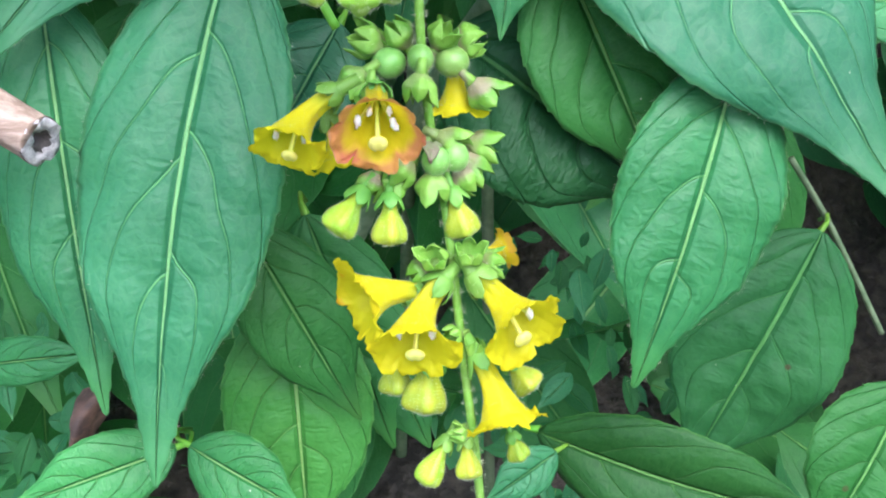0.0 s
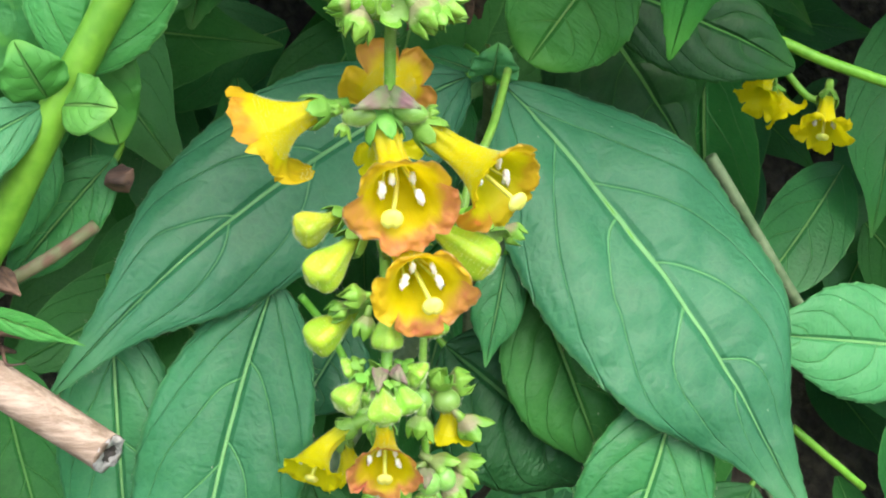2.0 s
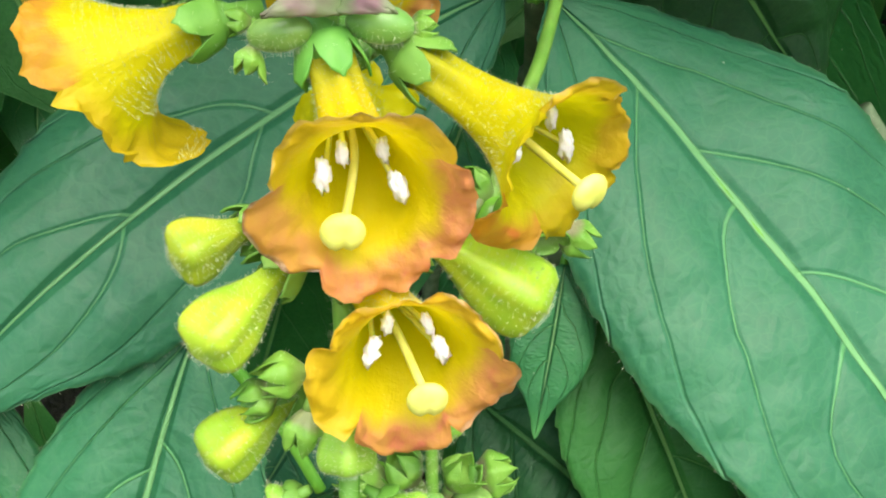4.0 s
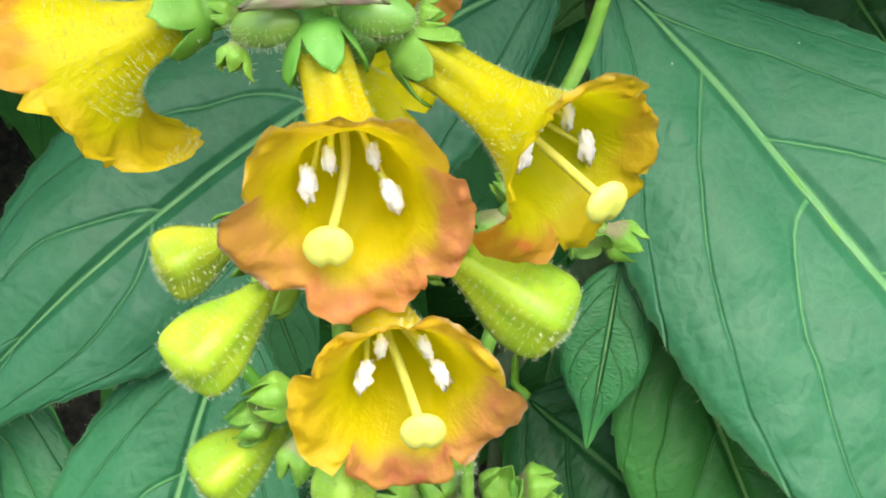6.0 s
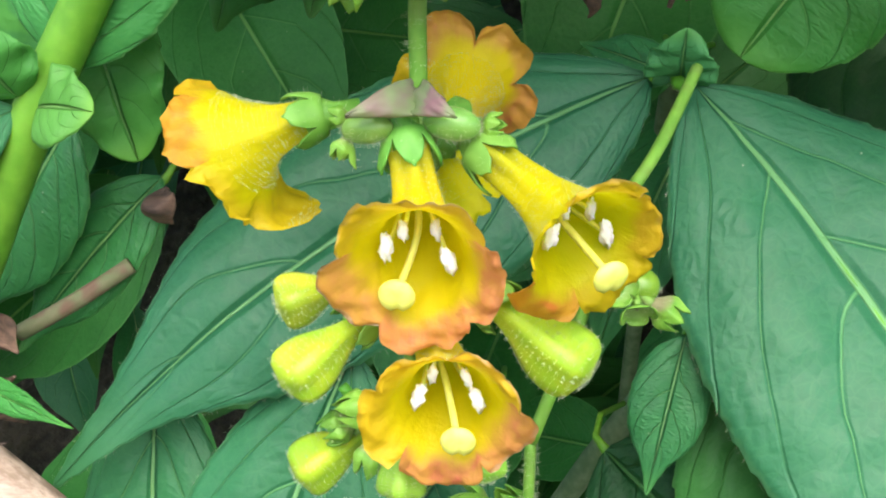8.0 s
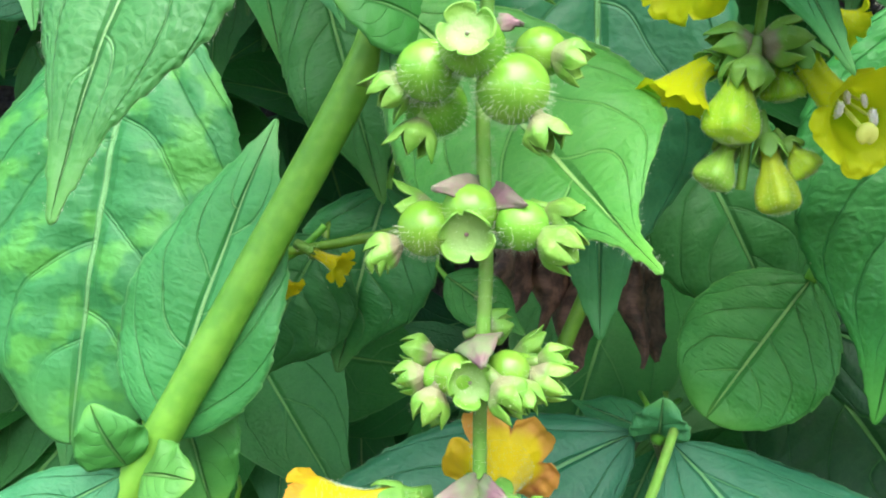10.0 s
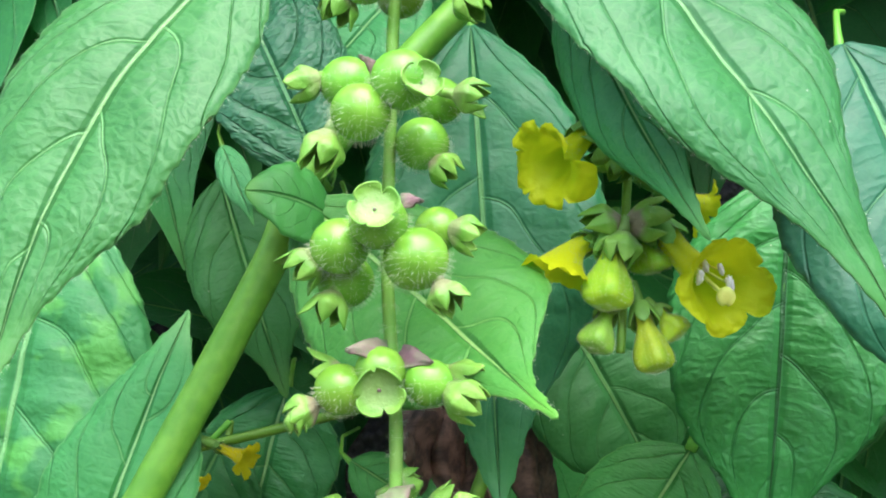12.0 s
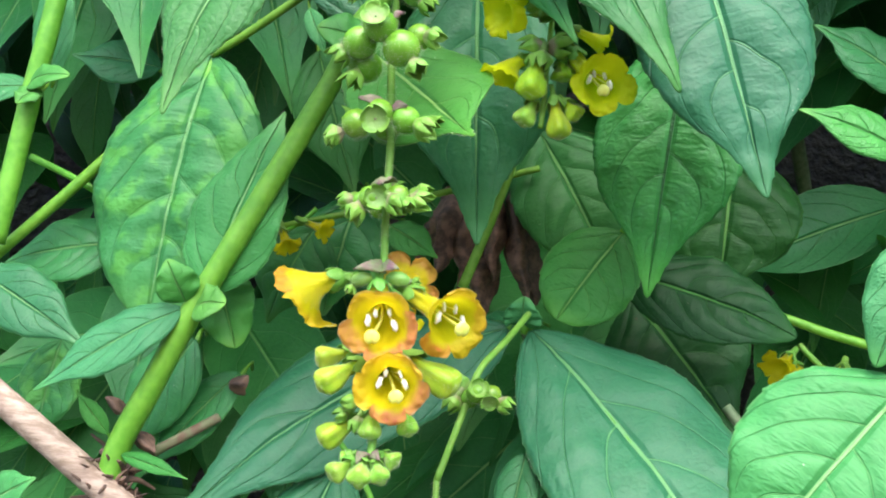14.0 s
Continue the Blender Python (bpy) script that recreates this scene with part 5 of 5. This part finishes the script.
bud(spike_b, (0.57, 3.55, -8.14), (0.52, 3.25, -8.82), 0.49)
bud(spike_b, (1.55, 3.75, -8.18), (1.74, 3.65, -8.91), 0.50)
calyx(spike_b, (1.14, 3.55, -9.31), (0.72, 3.35, -9.39), 0.50)
calyx(spike_b, (1.22, 3.35, -9.19), (1.20, 2.95, -8.88), 0.50)
calyx(spike_b, (1.75, 3.35, -9.17), (1.76, 2.95, -8.83), 0.50)
calyx(spike_b, (1.95, 3.55, -9.27), (2.43, 3.45, -9.21), 0.47)
flower(spike_b, (0.92, 3.45, -9.72), (0.02, 3.05, -9.62), 1.30, petal_yellow, roll=25, face=(-0.75, -0.35, -0.15), blush=(0.3, 0.9, 0.6, 0.9, 0.4), cup=0.64, notch=0.50)
flower(spike_b, (1.30, 3.25, -9.48), (0.80, 2.55, -10.18), 1.40, petal_yellow, roll=0, face=(-0.1, -0.8, -0.5), stamens=True, cup=0.64, notch=0.50)
flower(spike_b, (1.85, 3.25, -9.40), (2.50, 2.65, -10.05), 1.42, petal_yellow, roll=10, face=(0.45, -0.8, -0.35), stamens=True, cup=0.64, notch=0.50)
flower(spike_b, (2.10, 4.05, -9.38), (2.39, 4.15, -9.34), 0.68, petal_orange, roll=0, cup=0.64, notch=0.50)
flower(spike_b, (1.84, 3.05, -10.75), (2.18, 2.55, -11.62), 1.22, petal_yellow, roll=18, face=(0.22, -0.5, -0.85), stamens=True, cup=0.64, notch=0.50)
calyx(spike_b, (1.57, 3.15, -10.34), (1.40, 2.75, -10.14), 0.39)
calyx(spike_b, (1.78, 3.15, -10.76), (1.80, 2.85, -10.31), 0.39)
bud(spike_b, (2.38, 3.55, -11.11), (2.77, 3.35, -11.56), 0.48)
bud(spike_b, (0.53, 3.55, -10.87), (0.49, 3.35, -11.48), 0.49)
bud(spike_b, (1.08, 3.35, -10.85), (0.90, 3.05, -11.70), 0.66)
bud(spike_b, (1.27, 2.95, -12.16), (0.85, 2.65, -12.79), 0.41)
bud(spike_b, (1.58, 2.85, -12.13), (1.60, 2.55, -12.68), 0.38)
bud(spike_b, (2.36, 3.15, -12.26), (2.50, 3.05, -12.70), 0.35)
calyx(spike_b, (1.63, 2.85, -12.02), (1.34, 2.65, -11.78), 0.36)

# the raceme behind, at the right
stem(spike_c, [(4.07, 3.75, 7.56), (3.97, 3.75, 6.55), (3.86, 3.75, 5.56), (3.76, 3.75, 4.41), (3.68, 3.75, 3.76)], 0.07, stem_green)
flower(spike_c, (3.37, 3.75, 7.21), (2.70, 3.25, 6.62), 1.28, petal_lemon, roll=20, face=(-0.6, -0.45, -0.3), notch=0.55, cup=0.66, hang=(0.3, -0.2, -1.0))
flower(spike_c, (3.28, 3.75, 5.46), (2.84, 3.45, 5.00), 1.10, petal_lemon, roll=0, face=(-0.4, -0.1, -0.9), notch=0.55, cup=0.72)
flower(spike_c, (4.44, 3.75, 5.62), (5.20, 3.25, 4.72), 1.46, petal_lemon, roll=20, face=(0.35, -0.9, -0.15), stamens=True, notch=0.52, cup=0.66)
flower(spike_c, (4.51, 4.15, 6.33), (5.21, 4.35, 5.99), 0.86, petal_lemon, roll=20)
bud(spike_c, (3.65, 3.45, 5.46), (3.45, 3.15, 4.38), 0.68, mat=bud_pale)
bud(spike_c, (4.20, 3.85, 5.47), (4.26, 3.85, 4.97), 0.58, mat=bud_pale)
bud(spike_c, (3.54, 3.65, 4.42), (3.24, 3.45, 3.79), 0.50, mat=bud_green)
bud(spike_c, (4.02, 3.65, 4.40), (4.19, 3.45, 3.43), 0.54, mat=bud_pale)
bud(spike_c, (4.28, 3.75, 4.39), (4.60, 3.65, 3.97), 0.45, mat=bud_pale)
calyx(spike_c, (3.78, 3.45, 5.70), (3.39, 3.15, 5.85), 0.73)
calyx(spike_c, (3.88, 3.55, 5.71), (4.21, 3.35, 5.87), 0.74)
calyx(spike_c, (3.78, 3.25, 5.52), (3.72, 2.95, 5.34), 0.64)
calyx(spike_c, (3.84, 3.65, 6.88), (3.26, 3.55, 7.05), 0.66)
calyx(spike_c, (3.94, 3.55, 6.77), (3.76, 3.25, 6.57), 0.57)

# ---- the stalks that carry the shoots, rooted in the soil ----
stem(shoot_low, [(-3, 21, -30), (-1.5, 19, -18), (2.5, 16, -9), (5.0, 11, -4.5)], 0.3, stem_grey)
stem(shoot_g, [(17, 30, -18), (15, 28, -5), (13, 26, 6), (11, 20, 15)], 0.3, stem_grey)
stem(shoot_s, [(16, 2, -34), (14.5, 0, -18), (12.5, -2, -6), (10.7, -2.6, -2.4), (11.0, -2.5, 0.2)], 0.22, stem_green, taper=0.6)
stem(shoot_b, [(1, 25, -26), (2, 22, -10), (3, 16, 1)], 0.22, stem_grey)

# ---- shaded foliage behind, and unseen leaves added to shade it ----
def foliage(name, label, count, rng, low, high, sizes, mats):
    """Many loose leaves as one object."""
    verts, faces, uvs, arcs, which = [], [], [], [], []
    for _ in range(count):
        b = Vector([rng.uniform(a, c) for a, c in zip(low, high)])
        down = Vector((rng.gauss(0, 0.6), rng.gauss(-0.2, 0.35), rng.gauss(-0.7, 0.5))).normalized()
        u, v, w = frame_of(down, Vector((rng.gauss(0, 0.3), -1, rng.uniform(0.1, 0.9))))
        front = v if v.y < 0 else -v
        side = w.cross(front)
        size = rng.uniform(*sizes)
        half = size * rng.uniform(0.17, 0.26)
        pick = rng.randrange(len(mats))
        turn = rng.uniform(0, 1), rng.uniform(0, 1)
        start = len(verts)
        for i in range(11):
            s = i / 10
            hw = half * leaf_outline(min(max(s, 0.01), 0.99), 0.4)
            for c in (-1, -0.5, 0, 0.5, 1):
                verts.append(b + w * size * s + side * hw * c + front * (0.25 * abs(c) * hw + 0.25 * size * s * (1 - s)))
        for i in range(10):
            for j in range(4):
                a = start + i * 5 + j
                faces.append((a, a + 5, a + 6, a + 1))
                uvs.append([(i / 10, j / 4), ((i + 1) / 10, j / 4), ((i + 1) / 10, (j + 1) / 4), (i / 10, (j + 1) / 4)])
                arcs.append([(vein_phase(x, abs(2 * y - 1), 5.5, turn[j > 1]), y) for x, y in uvs[-1]])
                which.append(pick)
    me = bpy.data.meshes.new(name)
    me.from_pydata(verts, [], faces)
    layer = me.uv_layers.new(name="UVMap")
    layer.data.foreach_set("uv", [x for quad in uvs for xy in quad for x in xy])
    layer = me.uv_layers.new(name="Veins")
    layer.data.foreach_set("uv", [x for quad in arcs for xy in quad for x in xy])
    for m in mats:
        me.materials.append(m)
    me.polygons.foreach_set("material_index", which)
    me.shade_smooth()
    return tagged(new(name, me), label, "foliage", kind="stuff")


# the leaves behind get part of their shade from the darker leaf_shade colour
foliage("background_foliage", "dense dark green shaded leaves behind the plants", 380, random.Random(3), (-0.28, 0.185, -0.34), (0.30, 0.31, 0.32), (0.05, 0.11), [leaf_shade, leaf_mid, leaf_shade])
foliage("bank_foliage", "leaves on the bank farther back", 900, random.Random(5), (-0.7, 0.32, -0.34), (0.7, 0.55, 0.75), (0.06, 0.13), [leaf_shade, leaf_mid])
# three leaf masses added above the view, only to block light from the gaps
foliage("upper_foliage", "leaves added above the view to shade the gaps", 750, random.Random(9), (-0.5, 0.10, 0.225), (0.5, 0.50, 0.60), (0.06, 0.13), [leaf_dark, leaf_mid])
foliage("upper_foliage", "unseen leaves added over the flowers to block light", 130, random.Random(21), (-0.22, 0.05, 0.19), (0.30, 0.13, 0.32), (0.06, 0.12), [leaf_dark, leaf_mid])
foliage("upper_foliage", "unseen boughs added to shade the gap below", 230, random.Random(23), (-0.16, 0.105, 0.15), (0.34, 0.23, 0.21), (0.06, 0.11), [leaf_dark, leaf_mid])
# leaves added left and right to keep side light off the background
foliage("side_foliage", "leaves added at one side to cut the light", 160, random.Random(11), (-0.50, 0.02, -0.30), (-0.26, 0.40, 0.35), (0.06, 0.12), [leaf_dark, leaf_mid])
foliage("side_foliage", "leaves added at the other side to cut the light", 160, random.Random(13), (0.28, 0.02, -0.30), (0.52, 0.40, 0.35), (0.06, 0.12), [leaf_dark, leaf_mid])
foliage("small_weeds", "small pale weeds on the shaded ground", 120, random.Random(17), (0.03, 0.125, -0.26), (0.09, 0.16, -0.13), (0.006, 0.014), [leaf_shade, leaf_mid])
foliage("small_weeds", "small pale weeds beside a dead leaf", 140, random.Random(19), (-0.13, 0.10, -0.22), (-0.07, 0.14, -0.13), (0.006, 0.014), [leaf_shade, leaf_mid])


# ---- loose things ----
def cane(points, radius, label):
    """A dry hollow cane with a ragged cut end."""
    rng = random.Random(counter.random())
    line = curve_points([cm(p) for p in points], 10)
    r = radius * CM
    root = thing("cane", label, "stick")
    bm = bmesh.new()
    radii = [r * (1 + 0.06 * noise.noise(p * 90)) for p in line]
    radii[0] *= 1.04
    first = tube(bm, line, radii, 22, cap=False)[0]
    d = (line[0] - line[1]).normalized()
    for vert in first:
        out = (vert.co - line[0]) / r
        vert.co -= d * r * 0.55 * out.dot(Vector((0.25, -1.0, 0.45)))
    part("bark", bm, cane_bark, root)
    # the cut face: a rim of broken fibres round a dark hollow
    d = (line[0] - line[1]).normalized()
    u, v, w = frame_of(d)
    bm = bmesh.new()
    rings = []
    slant = Vector((0.25, -1.0, 0.45))

    def cut_point(centre, rr, zz, rough, a):
        out = math.cos(a) * u + math.sin(a) * v
        along = zz + rough * rng.uniform(-1, 1) - 0.55 * rr * out.dot(slant)
        return bm.verts.new(centre + w * r * along + r * rr * (1 + 0.06 * rng.uniform(-1, 1) * (rough > 0)) * out)

    for rr, zz, rough in ((1.0, -0.02, 0), (1.02, 0.10, 0.10), (0.86, 0.14, 0.16), (0.50, 0.06, 0.12), (0.36, -0.25, 0.05), (0.28, -0.9, 0.0)):
        rings.append([cut_point(line[0], rr, zz, rough, a) for a in np.linspace(0, 2 * math.pi, 22, endpoint=False)])
    for k, (p, q) in enumerate(zip(rings, rings[1:])):
        for j in range(22):
            bm.faces.new((p[j], p[(j + 1) % 22], q[(j + 1) % 22], q[j])).material_index = 1 if k >= 3 else 0
    bm.faces.new(rings[-1]).material_index = 1
    part("cut_end", bm, [cane_end, cane_pith], root, "grey frayed cut end with a dark hollow")


def dead_leaf(base, tip, width, label="crumpled brown dead leaf hanging on the stems"):
    rng = random.Random(counter.random())
    b, t = cm(base), cm(tip)
    u, v, w = frame_of(t - b)
    front = v if v.y < 0 else -v
    side = w.cross(front)
    size, half = (t - b).length, width * CM / 2
    bm = bmesh.new()
    grid = []
    off = Vector((rng.uniform(0, 9), rng.uniform(0, 9), rng.uniform(0, 9)))
    for i in range(29):
        s = i / 28
        hw = half * leaf_outline(min(max(s, 0.02), 0.98), 0.45, 0.3)
        row = []
        for c in np.linspace(-1, 1, 15):
            p = b + w * size * s + side * hw * c * 0.8 + front * hw * 0.9 * math.cos(c * 2.2 + 0.5 * math.sin(7 * s))
            p += noise.noise_vector(p * 130 + off) * half * 0.35 + noise.noise_vector(p * 420 + off) * half * 0.12
            row.append(bm.verts.new(p))
        grid.append(row)
    for p, q in zip(grid, grid[1:]):
        for j in range(14):
            bm.faces.new((p[j], p[j + 1], q[j + 1], q[j]))
    ob = part("dead_leaf", bm, dead_leaf_skin, None)
    thick = ob.modifiers.new("thickness", "SOLIDIFY")
    thick.thickness, thick.offset = 0.0004, 0
    return tagged(ob, label, "dead leaf", "dead leaves")


cane([(-4.66, 4.00, -7.06), (-6.39, 4.05, -5.75), (-9.05, 4.35, -3.86), (-13.5, 5.2, -0.9)], 0.37, 'dry hollow tan cane with a frayed cut end')
dead_leaf((0.07, 9.35, 2.68), (-0.38, 9.15, 1.31), 0.65)
dead_leaf((0.31, 11.15, 3.93), (-0.10, 10.75, 1.05), 1.19)
dead_leaf((0.78, 11.55, 4.00), (0.62, 11.15, 0.75), 1.03)
dead_leaf((1.72, 11.15, 3.99), (1.60, 10.95, 0.90), 0.85)
dead_leaf((2.14, 11.35, 3.94), (2.64, 10.95, 0.21), 1.02)
dead_leaf((2.37, 11.75, 2.76), (2.94, 11.35, 0.25), 1.03)
dead_leaf((1.28, 11.95, 2.45), (1.19, 11.55, -0.07), 1.04)
dead_leaf((-5.12, 7.55, -12.97), (-6.01, 7.15, -14.34), 0.92)
dead_leaf((-4.81, 6.35, -2.55), (-4.28, 6.15, -2.18), 0.58)
dead_leaf((-7.88, 5.35, -2.84), (-7.29, 5.35, -3.28), 0.42)
dead_leaf((-6.93, 4.95, -3.64), (-6.19, 4.75, -4.19), 0.50)

# stems and twigs farther back
stem(shoot_b, [(8.38, 10.15, -2.75), (9.35, 10.15, -4.12), (10.51, 10.15, -5.79), (11.32, 10.15, -6.90)], 0.15, stem_grey)
stem(shoot_b, [(10.83, 9.15, -9.35), (12.87, 9.15, -11.05)], 0.1, stem_green)
stem(shoot_b, [(10.71, 13.15, -11.04), (11.89, 13.15, -12.91), (13.57, 13.15, -16.04)], 0.08, stem_grey)
flower(spike_d, (10.40, 12.15, -1.22), (10.03, 11.75, -1.62), 1.16, petal_yellow, roll=0)
flower(spike_d, (10.57, 12.15, -1.49), (10.84, 11.95, -1.99), 1.04, petal_yellow, roll=0)
flower(spike_d, (11.88, 11.95, -1.58), (11.60, 11.35, -2.34), 1.39, petal_yellow, roll=0, stamens=True)
stem(spike_d, [(10.71, 12.35, -0.85), (11.42, 12.15, -1.62), (12.06, 12.15, -1.75)], 0.09, stem_spike)
flower(spike_e, (-3.74, 9.35, 2.51), (-3.15, 9.15, 2.25), 0.70, petal_yellow, roll=0)
flower(spike_e, (-4.52, 9.35, 2.26), (-4.30, 9.15, 1.80), 0.80, petal_yellow, roll=0)
stem(spike_e, [(-3.61, 9.75, 3.01), (-4.07, 9.55, 2.55), (-4.67, 9.55, 2.21)], 0.07, stem_green)

# joints of the stems and the frayed stub
joint(shoot_m, (-5.26, 4.25, -0.74), (0.45, 0, 0.8), 0.20)
joint(shoot_m, (-7.16, 4.35, -4.20), (0.2, 0, 1), 0.23)
joint(shoot_q, (-10.99, 6.15, 6.11), (0.2, 0, 1), 0.24)
joint(shoot_r, (2.88, 8.55, -0.63), (0.4, 0, 1), 0.17)
fibres(shoot_m, (-7.23, 4.45, -4.91), 0.62, 90)
